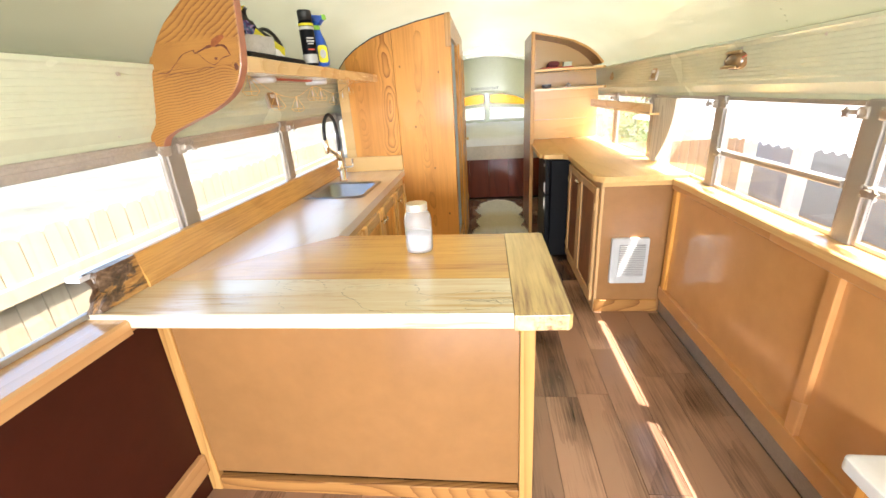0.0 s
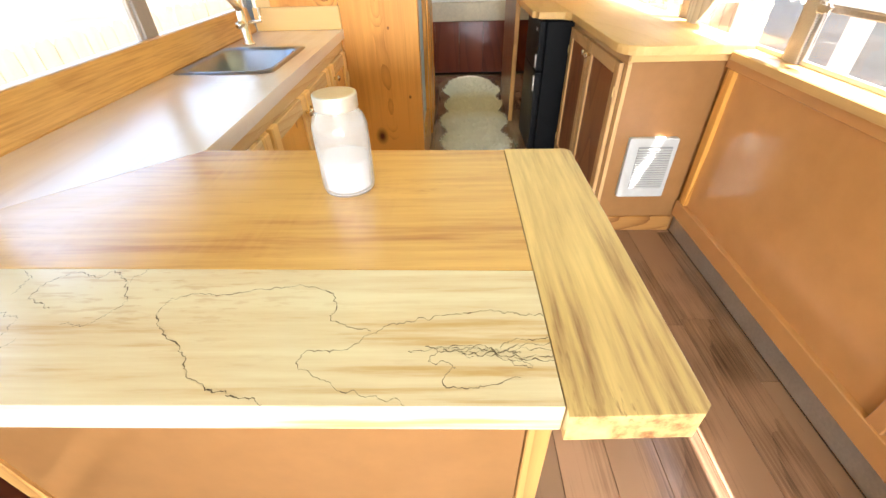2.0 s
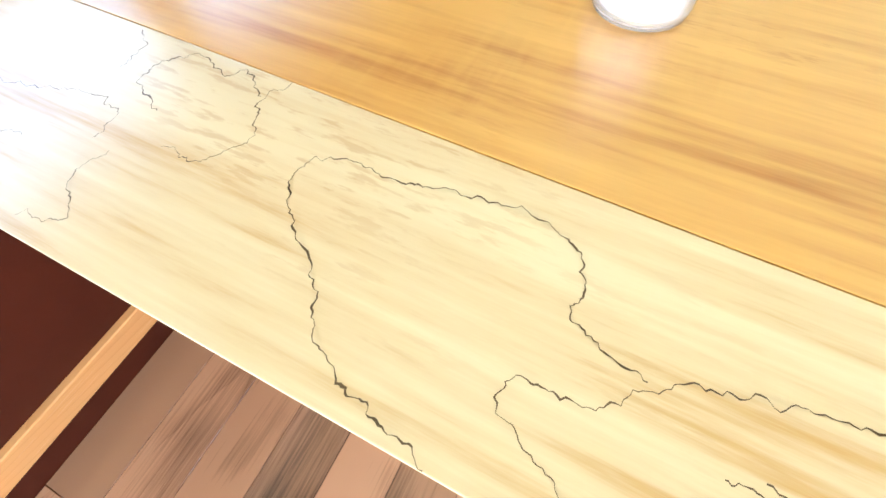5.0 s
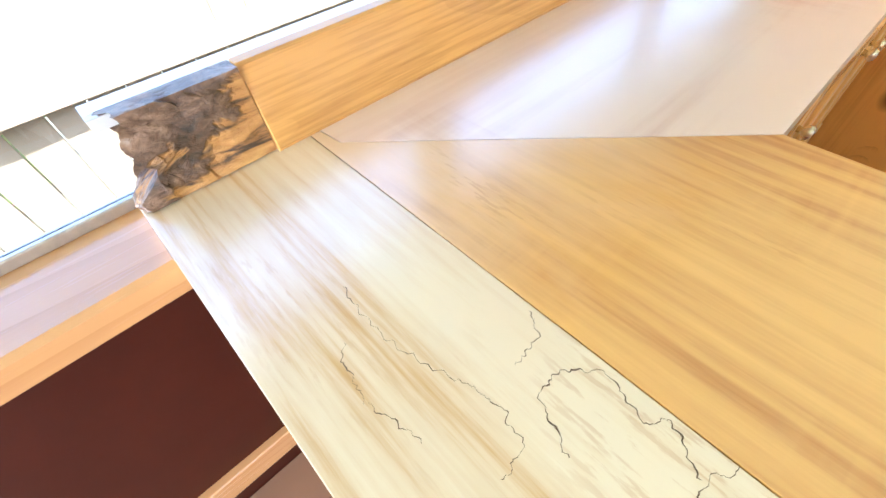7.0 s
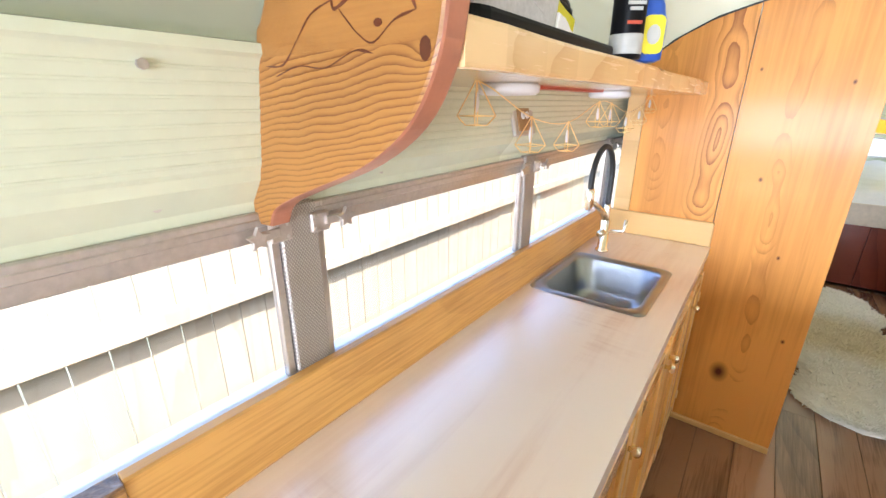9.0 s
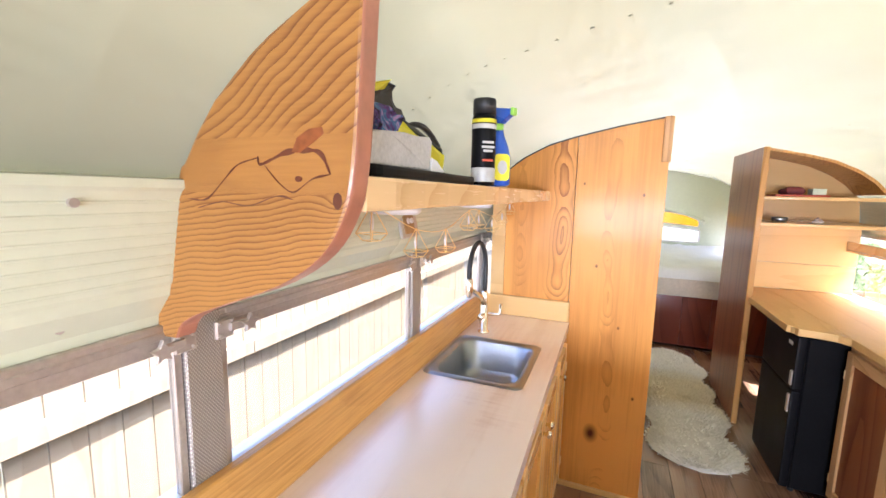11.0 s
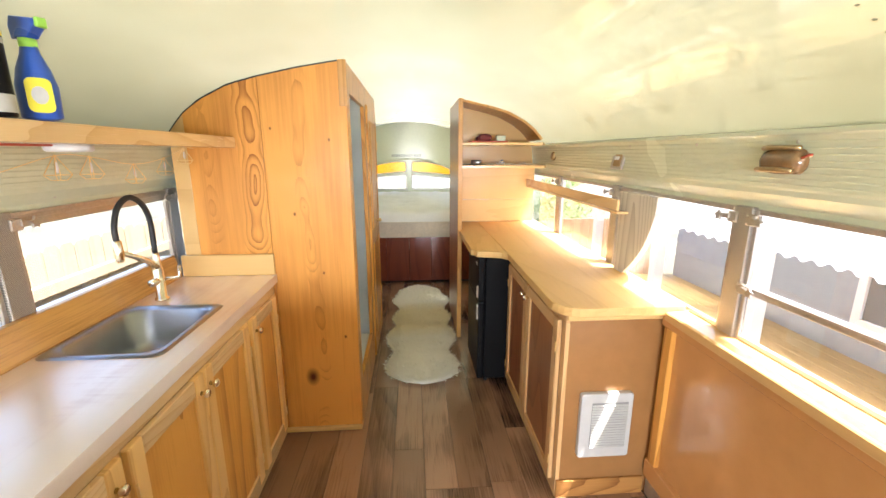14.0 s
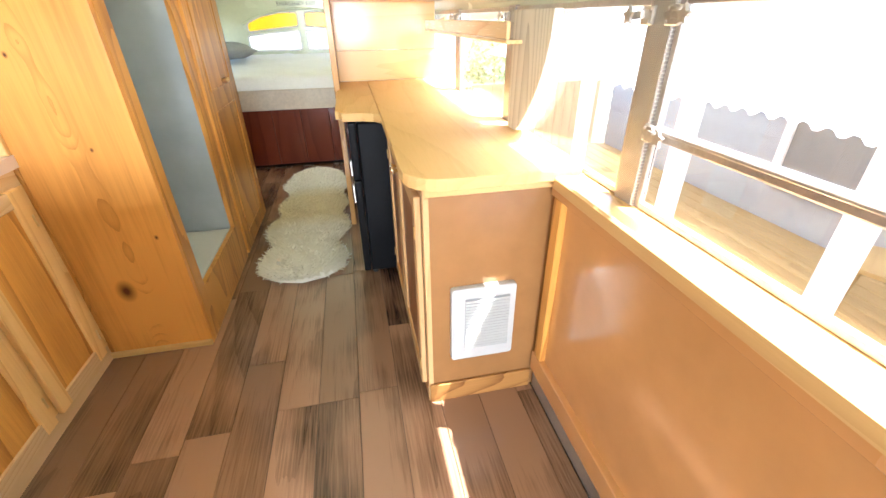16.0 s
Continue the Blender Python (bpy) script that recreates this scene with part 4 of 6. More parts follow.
part("wall", prism([(-1.03, 0.2), (-0.30, 0.2), (-0.30, 1.86), (-0.6, 1.80), (-0.85, 1.70), (-1.03, 1.56)], "y", 3.33, 3.345), M_SHOWER, shower)
part("pan", box(-1.03, -0.270, 3.346, 4.019, 0.2, 0.24, 0.01), M_WHITE, shower, "white shower pan")

# ---------------- left shelf ----------------
shelf = thing(empty("wall_shelf", -0.9, 2.4, 1.51), "live-edge pine wall shelf with carved end bracket", "shelf")
pts = [(-1.062, 1.624), (-0.765, 1.624)] + [(-0.765 + 0.006 * math.sin(y * 9), y) for y in np.linspace(1.7, 3.2, 14)] + [(-0.762, 3.296), (-1.062, 3.296)]
part("board", prism(pts, "z", 1.513, 1.562, 0.006), M_PINE_Y, shelf, "pale live-edge pine board")
right = [(p.x, p.y) for p in smooth_line([(-0.742, 1.775, 0), (-0.748, 1.68, 0), (-0.757, 1.57, 0), (-0.772, 1.51, 0), (-0.81, 1.455, 0), (-0.88, 1.41, 0), (-0.98, 1.372, 0), (-1.05, 1.345, 0), (-1.085, 1.325, 0), (-1.1, 1.30, 0)], 4)]
left = [(-1.142, 1.298), (-1.142, 1.37), (-1.113, 1.378), (-1.085, 1.515), (-1.098, 1.522), (-1.072, 1.545), (-1.066, 1.57)]
roof = [(x, roof_z(x) - 0.004) for x in np.linspace(-1.055, -0.75, 10)]
bracket = part("bracket", prism(left + roof + right, "y", 1.585, 1.622, 0.005), M_FIR, shelf, "carved fir bracket with bold dark grain")
bracket.data.materials.append(plain("rosy_end_grain", (0.42, 0.17, 0.10), 0.45, 0, 0.12, 30, 0.1, 0.2))
for p in bracket.data.polygons:
    p.material_index = 1 if abs(p.normal.y) < 0.4 else 0
M_FIGURE = plain("dark_resin_figure", (0.10, 0.022, 0.006), 0.35, 0, 0.15, 60, 0.05, 0.3)
M_RESIN = plain("reddish_resin_pocket", (0.22, 0.060, 0.012), 0.35, 0, 0.25, 70, 0.05, 0.3)


def figure_line(points, width, seed):
    """A dark resin line in the bracket's face."""
    line = smooth_line([(x, 0, z) for x, z in points], 10)
    rim_a, rim_b = [], []
    for i, p in enumerate(line):
        d = (line[min(i + 1, len(line) - 1)] - line[max(i - 1, 0)]).normalized()
        s = Vector((-d.z, 0, d.x))
        w = width * (0.45 + 1.3 * abs(noise.noise((p.x * 40, p.z * 40, seed)))) * min(1.0, 0.25 + i / 6, 0.25 + (len(line) - 1 - i) / 6)
        rim_a.append((p.x + s.x * w, p.z + s.z * w))
        rim_b.append((p.x - s.x * w, p.z - s.z * w))
    bm = bmesh.new()
    rows = [[bm.verts.new((x, 1.5846, z)) for x, z in rim] for rim in (rim_a, rim_b)]
    for i in range(len(line) - 1):
        bm.faces.new((rows[0][i], rows[0][i + 1], rows[1][i + 1], rows[1][i]))
    part("grain_figure", bm, M_FIGURE, bracket)


figure_line([(-0.91, 1.585), (-0.907, 1.574), (-0.886, 1.58), (-0.86, 1.589), (-0.824, 1.591), (-0.805, 1.585), (-0.792, 1.561)], 0.0035, 1)
figure_line([(-0.90, 1.574), (-0.885, 1.559), (-0.871, 1.547), (-0.85, 1.538), (-0.82, 1.555), (-0.792, 1.561)], 0.0014, 2)
figure_line([(-1.051, 1.525), (-1.012, 1.525), (-0.979, 1.549), (-0.948, 1.573), (-0.909, 1.583)], 0.0016, 3)
figure_line([(-1.03, 1.512), (-0.98, 1.522), (-0.93, 1.518), (-0.88, 1.532), (-0.85, 1.528)], 0.0014, 4)
leaf = [(-0.852, 1.589), (-0.843, 1.607), (-0.824, 1.617), (-0.803, 1.6185), (-0.801, 1.611), (-0.814, 1.602), (-0.839, 1.588)]
part("resin_pocket", prism(leaf, "y", 1.5844, 1.5852), M_RESIN, bracket)
part("resin_pocket", prism([(-0.842 + 0.006 * math.cos(a), 1.555 + 0.004 * math.sin(a)) for a in np.linspace(0, 5.6, 9)], "y", 1.5844, 1.5852), M_FIGURE, bracket)
part("knot", prism([(-0.782 + 0.007 * math.cos(a), 1.528 + 0.011 * math.sin(a)) for a in np.linspace(0, 5.6, 9)], "y", 1.5844, 1.5852), M_FIGURE, bracket)

# ---------------- right counter, cabinet, fridge, shelves ----------------
RT = 0.905
rcounter = thing(empty("side_countertop", 0.9, 3.8, RT - 0.04), "golden maple side counter with rounded front corner", "countertop")
pts = [(0.6125, 3.62), (0.606, 2.84)] + [(0.72 - 0.114 * math.cos(radians(a)), 2.826 - 0.114 * math.sin(radians(a))) for a in (15, 30, 45, 60, 75, 90)] + [(1.118, 2.718), (1.134, 2.735), (1.118, 2.80), (1.118, 4.795), (0.6125, 4.795)]
part("board", prism(pts, "z", RT - 0.038, RT, 0.005), M_BIRCH_Y, rcounter, "golden maple board")
pts = [(0.6105, 4.795), (0.426, 4.795), (0.426, 4.40), (0.408, 4.39), (0.408, 3.74)] + [(0.408 + 0.03 * math.sin(radians(a)), 3.74 - 0.06 * (1 - math.cos(radians(a)))) for a in (30, 60, 90)] + [(0.53, 3.665), (0.58, 3.645), (0.6105, 3.60)]
part("board", prism(pts, "z", RT - 0.038, RT, 0.005), M_BIRCH_Y, rcounter, "narrow maple board over the fridge")
structure(part("sill_right_counter", prism([(1.12, 0.852), (1.12, 0.885), (1.17, 0.885), (1.17, 0.852)], "y", 2.713, 4.80), M_WHITE), "pale window sill beside the side counter", "sill")

rcab = thing(empty("side_cabinet", 0.86, 3.2, 0), "low plywood cabinet with red fir panel doors", "cabinet")
part("body", box(0.675, 1.074, 2.765, 3.70, 0.0, RT - 0.039), M_PLYTAN, rcab, "sanded tan plywood end panel")
part("face_rail", box(0.657, 0.675, 2.762, 3.70, RT - 0.085, RT - 0.039, 0.002), M_STILE_Y, rcab)
part("face_rail", box(0.657, 0.675, 2.762, 3.70, 0.0, 0.075, 0.002), M_STILE_Y, rcab)
for y0, y1 in ((2.762, 2.80), (3.255, 3.275), (3.67, 3.70)):
    part("face_stile", box(0.658, 0.675, y0, y1, 0.075, RT - 0.085), M_STILE, rcab)
part("top_moulding", box(0.66, 1.06, 2.752, 2.765, RT - 0.068, RT - 0.039, 0.003), M_BIRCH, rcab)
part("kick_board", box(0.66, 1.056, 2.752, 2.765, 0.0, 0.085, 0.003), M_KICK, rcab, "rough live-edge kick board")
cabinet_door(0.657, -1, 2.80, 3.262, 0.06, 0.825, rcab, M_REDPANEL, 3.235, M_STILE)
cabinet_door(0.657, -1, 3.268, 3.68, 0.06, 0.825, rcab, M_REDPANEL, 3.295, M_STILE)

M_HEATER = plain("heater_white_paint", (0.50, 0.50, 0.49), 0.4, 0, 0.03, 60, 0.02)
heater = thing(empty("wall_heater", 0.85, 2.75, 0.36), "white metal wall heater with louvred grille", "heater")
part("cover", prism(rounded(0.738, 0.963, 0.212, 0.515, 0.012, 3), "y", 2.738, 2.7645, 0.006), M_HEATER, heater)
# flat grey sheet on the cover paints the shade behind the louvres
part("grille_back", box(0.785, 0.94, 2.736, 2.7375, 0.262, 0.475), M_DARKGREY, heater)
for k in range(17):
    z = 0.268 + k * 0.0122
    part("louvre", turned(box(-0.077, 0.077, -0.004, 0.004, -0.0012, 0.0012), pose(0.8625, 2.733, z, 35)), M_HEATER, heater)

fridge = thing(empty("mini_fridge", 0.72, 3.95, 0), "black two-door mini fridge", "fridge")
part("body", box(0.50, 0.98, 3.722, 4.19, 0.02, 0.852, 0.008), M_BLACK, fridge)
for z0, z1 in ((0.025, 0.560), (0.567, 0.849)):
    d = part("door", box(0.458, 0.497, 3.722, 4.19, z0, z1, 0.01, segments=2), M_BLACK, fridge)
    part("handle", box(0.448, 0.459, 3.73, 3.75, (z1 - 0.12 if z0 < 0.1 else z0 + 0.02), (z1 - 0.02 if z0 < 0.1 else z0 + 0.1), 0.003), M_ALU, d)
part("badge", box(0.4565, 0.458, 3.78, 3.83, 0.788, 0.808), M_WHITE, fridge, "small white badge")
for x in (0.52, 0.94):
    for y in (3.75, 4.16):
        part("foot", lathe([(0.014, 0), (0.014, 0.02)], (x, y, 0.0), 10), M_RUBBER, fridge)

unit = thing(empty("shelf_unit", 0.75, 4.6, 0), "tall pine partition with two corner shelves", "shelf unit")
PY0, PY1, BACK = 4.42, 5.15, 4.80
part("partition", prism([(PY0, 0.0), (PY1, 0.0), (PY1, roof_z(0.4) - 0.006), (PY0, roof_z(0.4) - 0.006)], "x", 0.40, 0.424, 0.003), M_REDPANEL, unit, "red-brown pine partition board")
part("edge_strip", box(0.396, 0.430, PY0 - 0.016, PY0 - 0.001, 0.0, roof_z(0.41) - 0.006, 0.003), M_CORNER, unit)
xs = np.linspace(0.43, 1.03, 12)
part("back_panel", prism([(0.426, 1.40), (1.08, 1.40), (1.066, 1.54)] + [(x, roof_z(x) - 0.006) for x in reversed(xs)], "y", BACK, BACK + 0.02), M_BIRCH, unit)
part("plank", box(0.426, 1.10, BACK - 0.002, BACK + 0.018, 1.097, 1.398, 0.002), M_BIRCH, unit)
part("plank", box(0.426, 1.10, BACK, BACK + 0.018, RT + 0.001, 1.094, 0.002), M_BIRCH, unit)
rim = [(x, roof_z(x)) for x in np.linspace(0.43, 1.045, 22)]
part("arch_lining", prism([(x, z - 0.005) for x, z in rim] + [(x - 0.012, z - 0.018) for x, z in reversed(rim)], "y", PY0 + 0.02, BACK - 0.002), M_CORNER, unit, "bent brown strip lining the ceiling arch")
for z, tip in ((1.375, 1.068), (1.542, 1.05)):
    part("shelf_board", prism([(0.426, BACK - 0.003), (tip, BACK - 0.003), (tip, 4.40), (tip - 0.03, 4.36), (0.426, 4.40)], "z", z, z + 0.022, 0.004), M_BIRCH, unit)

# spice rail and grey bracket
rack = thing(empty("spice_rack", 1.08, 4.0, 1.2), "amber pine spice rail with a weathered grey end board", "rack")
part("rail", box(1.03, 1.045, 3.17, 4.795, 1.215, 1.272, 0.004), M_PINE_Y, rack, "amber pine front rail")
part("tray", box(1.03, 1.115, 3.17, 4.795, 1.202, 1.214, 0.002), M_PINE_Y, rack)
fr = [(p.x, p.y) for p in smooth_line([(2.94, 1.305, 0), (2.955, 1.2, 0), (3.01, 1.08, 0), (3.10, 0.97, 0), (3.19, 0.90, 0), (3.235, RT, 0)], 4)]
part("end_board", prism([(3.265, RT), (3.268, 1.305)] + fr, "x", 1.088, 1.116, 0.004), M_GREYWOOD, rack, "weathered grey end board")

# ---------------- bedroom at the rear ----------------
bedx0, bedx1 = -1.05, 1.05
bed = thing(empty("bed", 0, 6.7, 0), "built-in platform bed with red cedar front and white sheets", "bed")
for k in range(8):
    w = (bedx1 - bedx0) / 8
    part("board", box(bedx0 + k * w + 0.001, bedx0 + (k + 1) * w - 0.001, 5.93, 5.95, 0.02, 0.54, 0.002), M_REDPANEL_X, bed)
part("rail", box(bedx0, bedx1, 5.91, 5.95, 0.541, 0.72, 0.004), M_GRAY_RAIL, bed, "cream painted bed rail")
part("base", box(bedx0, bedx1, 5.952, 7.63, 0.50, 0.70), M_GRAY_RAIL, bed)
bm = bmesh.new()
nx, ny = 60, 50
rows = []
for j in range(ny + 1):
    y = 5.925 + 1.70 * j / ny
    row = []
    for i in range(nx + 1):
        x = bedx0 + (bedx1 - bedx0) * i / nx
        z = 0.83 + 0.018 * noise.noise((x * 4, y * 4, 1)) + 0.012 * noise.noise((x * 11, y * 8, 2)) + 0.08 * max(0, (y - 6.9) / 0.75)
        if j == 0:
            z = 0.722
        elif j == 1:
            z -= 0.03
        row.append(bm.verts.new((x, y - (0.02 if j == 0 else 0), z)))
    rows.append(row)
for a, b in zip(rows, rows[1:]):
    for k in range(nx):
        bm.faces.new((a[k], a[k + 1], b[k + 1], b[k]))
part("sheet", bm, M_SHEET, bed, "rumpled white sheet", True)


def pillow(x, y, z, sx, sy, sz, rot):
    bm = bmesh.new()
    bmesh.ops.create_cube(bm, size=2)
    bmesh.ops.subdivide_edges(bm, edges=bm.edges[:], cuts=7, use_grid_fill=True)
    for v in bm.verts:
        u, w = v.co.x, v.co.y
        fat = (1 - abs(u) ** 3) * (1 - abs(w) ** 3)
        v.co = Vector((u * sx * (0.93 + 0.07 * abs(w)), w * sy * (0.93 + 0.07 * abs(u)), v.co.z * sz * (0.12 + 0.88 * fat) + 0.012 * noise.noise((u * 3, w * 3, v.co.z))))
    return part("pillow", turned(bm, pose(x, y, z, 0, 0, rot)), M_GREYCLOTH, None, "", True)


thing(pillow(-0.80, 7.2, 0.98, 0.27, 0.20, 0.09, 20), "grey cotton pillow lying on the bed", "pillow")

# rear windows
def pierced(outer, holes, y0, y1):
    """An upright sheet facing along y, with openings through it."""
    bm = bmesh.new()
    sheets = []
    for y in (y0, y1):
        loops = [[bm.verts.new((x, y, z)) for x, z in ring] for ring in [outer] + holes]
        edges = [bm.edges.new((r[i], r[(i + 1) % len(r)])) for r in loops for i in range(len(r))]
        bmesh.ops.triangle_fill(bm, edges=edges, use_beauty=True)
        sheets.append(loops)
    for lo, hi in zip(*sheets):
        for i in range(len(lo)):
            k = (i + 1) % len(lo)
            bm.faces.new((lo[i], lo[k], hi[k], hi[i]))
    bmesh.ops.recalc_face_normals(bm, faces=bm.faces[:])
    return bm


def softened(points, r=0.035, steps=4):
    """A closed outline with its corners rounded."""
    out = []
    for i, p in enumerate(points):
        p, a, b = Vector(p), Vector(points[i - 1]), Vector(points[(i + 1) % len(points)])
        p0, p1 = p + (a - p).normalized() * r, p + (b - p).normalized() * r
        for k in range(steps + 1):
            t = k / steps
            q = p0 * (1 - t) ** 2 + p * 2 * t * (1 - t) + p1 * t * t
            out.append((q.x, q.y))
    return out


for k, s in enumerate((-1, 1)):
    w = structure(empty(f"window_rear_{k + 1}", s * 0.33, Y1, 1.1), "rounded rear bus window with amber film on top", "window")
    upper = softened([(s * x, z) for x, z in ((0.042, 1.205), (0.042, 1.352), (0.22, 1.358), (0.46, 1.315), (0.63, 1.245), (0.63, 1.150), (0.34, 1.182))])
    lower = softened([(s * x, z) for x, z in ((0.036, 0.945), (0.036, 1.165), (0.34, 1.142), (0.645, 1.112), (0.645, 0.945))])
    part("window_frame", pierced([(s * x, z) for x, z in ((0.0, 0.93), (0.0, 1.40), (0.68, 1.40), (0.68, 0.93))], [upper, lower], Y1 - 0.003, Y1 + 0.03), M_WALL, w)
    for ring in (upper, lower):
        part("gasket", tube([(x, Y1 - 0.004, z) for x, z in ring + ring[:2]], 0.009, 6), M_SHEET if ring is lower else M_WHITE, w, "pale rubber window gasket", True)
    amber = part("pane", prism(upper, "y", Y1 + 0.012, Y1 + 0.015), M_AMBER, w, "amber tinted glass")
    amber.visible_shadow = False
    low = part("pane", prism(lower, "y", Y1 + 0.012, Y1 + 0.015), M_GLASS, w, "clear glass")
    low.visible_shadow = False
hood = [(x, 0, 1.392 - 0.16 * (abs(x) / 0.69) ** 2.2) for x in np.linspace(-0.69, 0.69, 25)]
structure(part("window_hood", tube([(x, Y1 - 0.008, z) for x, _, z in hood], 0.013, 8), M_WALL, None, "", True), "pale green rounded moulding arched over the rear windows", "trim")


def text(name, body, size, m, mat, label, category):
    cu = bpy.data.curves.new(name, "FONT")
    cu.body, cu.size, cu.extrude, cu.align_x = body, size, 0.0006, "CENTER"
    tmp = bpy.data.objects.new("tmp_text", cu)
    scene.collection.objects.link(tmp)
    bpy.context.view_layer.update()
    me = bpy.data.meshes.new_from_object(tmp.evaluated_get(bpy.context.evaluated_depsgraph_get()))
    bpy.data.objects.remove(tmp)
    me.materials.append(mat)
    ob = new(name, me)
    ob.matrix_basis = m
    return thing(ob, label, category)


text("exit_sign", "EMERGENCY EXIT", 0.056, pose(-0.03, Y1 - 0.002, 1.425, 90, 0, 0), M_RUBBER, "black stencilled emergency exit lettering on the wall", "sign")

# sheepskin
skin = thing(empty("sheepskin_rug", 0.1, 4.7, 0), "cream double sheepskin rug with shaggy edges", "rug")


def skin_half(v):
    """Half width along the rug, v from 0 to 1."""
    base = 0.275 * min(1, (max(0, v) / 0.06) ** 0.5, (max(0, 1 - v) / 0.06) ** 0.5)
    return base * (0.88 + 0.105 * math.cos(v * 2 * math.pi * 4.5 + 2.6) + 0.05 * math.cos(v * 2 * math.pi * 2.3 + 0.7) + 0.07 * noise.noise((v * 13.0, 4.0, 0.0)))


SY0, SY1 = 3.71, 5.68
bm = bmesh.new()
rows = []
for j in range(61):
    v = j / 60
    y = SY0 + (SY1 - SY0) * v
    cx = 0.11 - 0.012 * math.sin(v * 7)
    hw = skin_half(v) + 0.012 * noise.noise((v * 30, 0, 0)) + 0.003
    row = []
    for i in range(21):
        u = i / 10 - 1
        edge = max(0, 1 - abs(u) ** 6) * min(1, v / 0.03, (1 - v) / 0.03)
        row.append(bm.verts.new((cx + hw * u, y, 0.002 + edge * (0.035 + 0.012 * noise.noise((u * 3, v * 14, 0))))))
    rows.append(row)
for a, b in zip(rows, rows[1:]):
    for k in range(20):
        bm.faces.new((a[k], a[k + 1], b[k + 1], b[k]))
part("hide", bm, M_FLEECE, skin, "", True)
rng = random.Random(4)
verts, faces = [], []
for _ in range(9000):
    v = rng.random()
    u = rng.uniform(-1.03, 1.03)
    hw = skin_half(v)
    p = Vector((0.11 - 0.012 * math.sin(v * 7) + hw * u, SY0 + (SY1 - SY0) * v, 0.004 + 0.03 * max(0, 1 - abs(u) ** 6)))
    a = rng.uniform(0, 2 * math.pi)
    out = Vector((math.cos(a) + u * 1.2, math.sin(a) + (v - 0.5) * 1.5, 0)).normalized()
    tip = p + out * rng.uniform(0.012, 0.03) + Vector((0, 0, rng.uniform(0.0, 0.018)))
    sd = Vector((-out.y, out.x, 0)) * rng.uniform(0.003, 0.006)
    n = len(verts)
    verts += [p - sd, p + sd, tip + sd * 0.3, tip - sd * 0.3]
    faces.append((n, n + 1, n + 2, n + 3))
me = bpy.data.meshes.new("fleece")
me.from_pydata(verts, [], faces)
me.materials.append(M_FLEECE)
fl = new("fleece", me)
fl.parent = skin
fl.matrix_parent_inverse = skin.matrix_basis.inverted()
tagged(fl, "shaggy wool tufts", kind="stuff")

# ---------------- small things ----------------
M_LABEL = plain("pale_label", (0.50, 0.50, 0.48), 0.4)
M_YELLOW = plain("yellow_nylon", (0.75, 0.68, 0.03), 0.5, 0, 0.06, 40, 0.2)
M_BLUE = plain("blue_plastic", (0.03, 0.10, 0.45), 0.3)
M_GREEN = plain("lime_plastic", (0.35, 0.7, 0.1), 0.35)
M_GREYFELT = plain("grey_felt", (0.58, 0.57, 0.57), 0.95, 0, 0.1, 120, 0.5)
n = Nodes("patterned_cloth")
M_PURPLE = n.finish(n.ramp(n.noise(n.coords((1, 1, 1)), 26.0, 3, 0.6, 2.0), [(0.36, (0.02, 0.015, 0.04)), (0.46, (0.12, 0.05, 0.22)), (0.54, (0.03, 0.16, 0.30)), (0.62, (0.42, 0.26, 0.50))]), 0.9)
M_SOAP = plain("white_powder", (0.72, 0.67, 0.73), 0.7, 0, 0.03, 200, 0.2)
M_JAR = glass_material("jar_glass", (0.98, 0.98, 0.98), 0.2)
M_JAR.node_tree.nodes["Principled BSDF"].inputs["Transmission Weight"].default_value = 0.82
M_TAN2 = plain("tarnished_brass", (0.42, 0.30, 0.16), 0.35, 0.8, 0.1, 60, 0.1)
M_RED = plain("red_card", (0.5, 0.08, 0.04), 0.5)

# mason jar
jx, jy = -0.259, 1.606
jar = thing(empty("mason_jar", jx, jy, CT), "clear glass mason jar half full of white powder with metal lid", "jar")
part("glass", lathe([(0.036, 0.001), (0.045, 0.004), (0.047, 0.015), (0.047, 0.118), (0.044, 0.132), (0.035, 0.146), (0.0335, 0.15), (0.0335, 0.162), (0.0315, 0.162), (0.0315, 0.15), (0.033, 0.144), (0.0415, 0.131), (0.0445, 0.118), (0.0445, 0.015), (0.042, 0.008), (0.02, 0.006)], (jx, jy, CT), 36), M_JAR, jar, "", True)
part("powder", lathe([(0.041, 0.007), (0.0438, 0.013), (0.0440, 0.062), (0.042, 0.064), (0.01, 0.062)], (jx, jy, CT), 36), M_SOAP, jar, "white powder filling", True)
prof = [(0.0355, 0.148)]
for k in range(4):
    prof += [(0.0365, 0.150 + k * 0.005), (0.0355, 0.1525 + k * 0.005)]
prof += [(0.0365, 0.169), (0.0355, 0.172), (0.030, 0.172)]
part("band", lathe(prof, (jx, jy, CT), 36), plain("tin_band", (0.80, 0.78, 0.72), 0.35, 0.85, 0.04, 90, 0.02), jar, "ribbed metal screw band", True)
part("lid", lathe([(0.030, 0.1705), (0.030, 0.1712), (0.01, 0.171)], (jx, jy, CT), 30), M_BIRCH, jar, "tan lid disc")

# shelf clutter
tray = thing(part("serving_tray", prism(rounded(-1.03, -0.785, 1.66, 2.17, 0.04, 4), "z", 1.562, 1.582, 0.006), M_BLACK), "flat black tray lying on the shelf", "tray")
bag = thing(empty("tool_bag", -0.9, 1.95, 1.58), "collapsed yellow and black nylon tool bag", "bag")


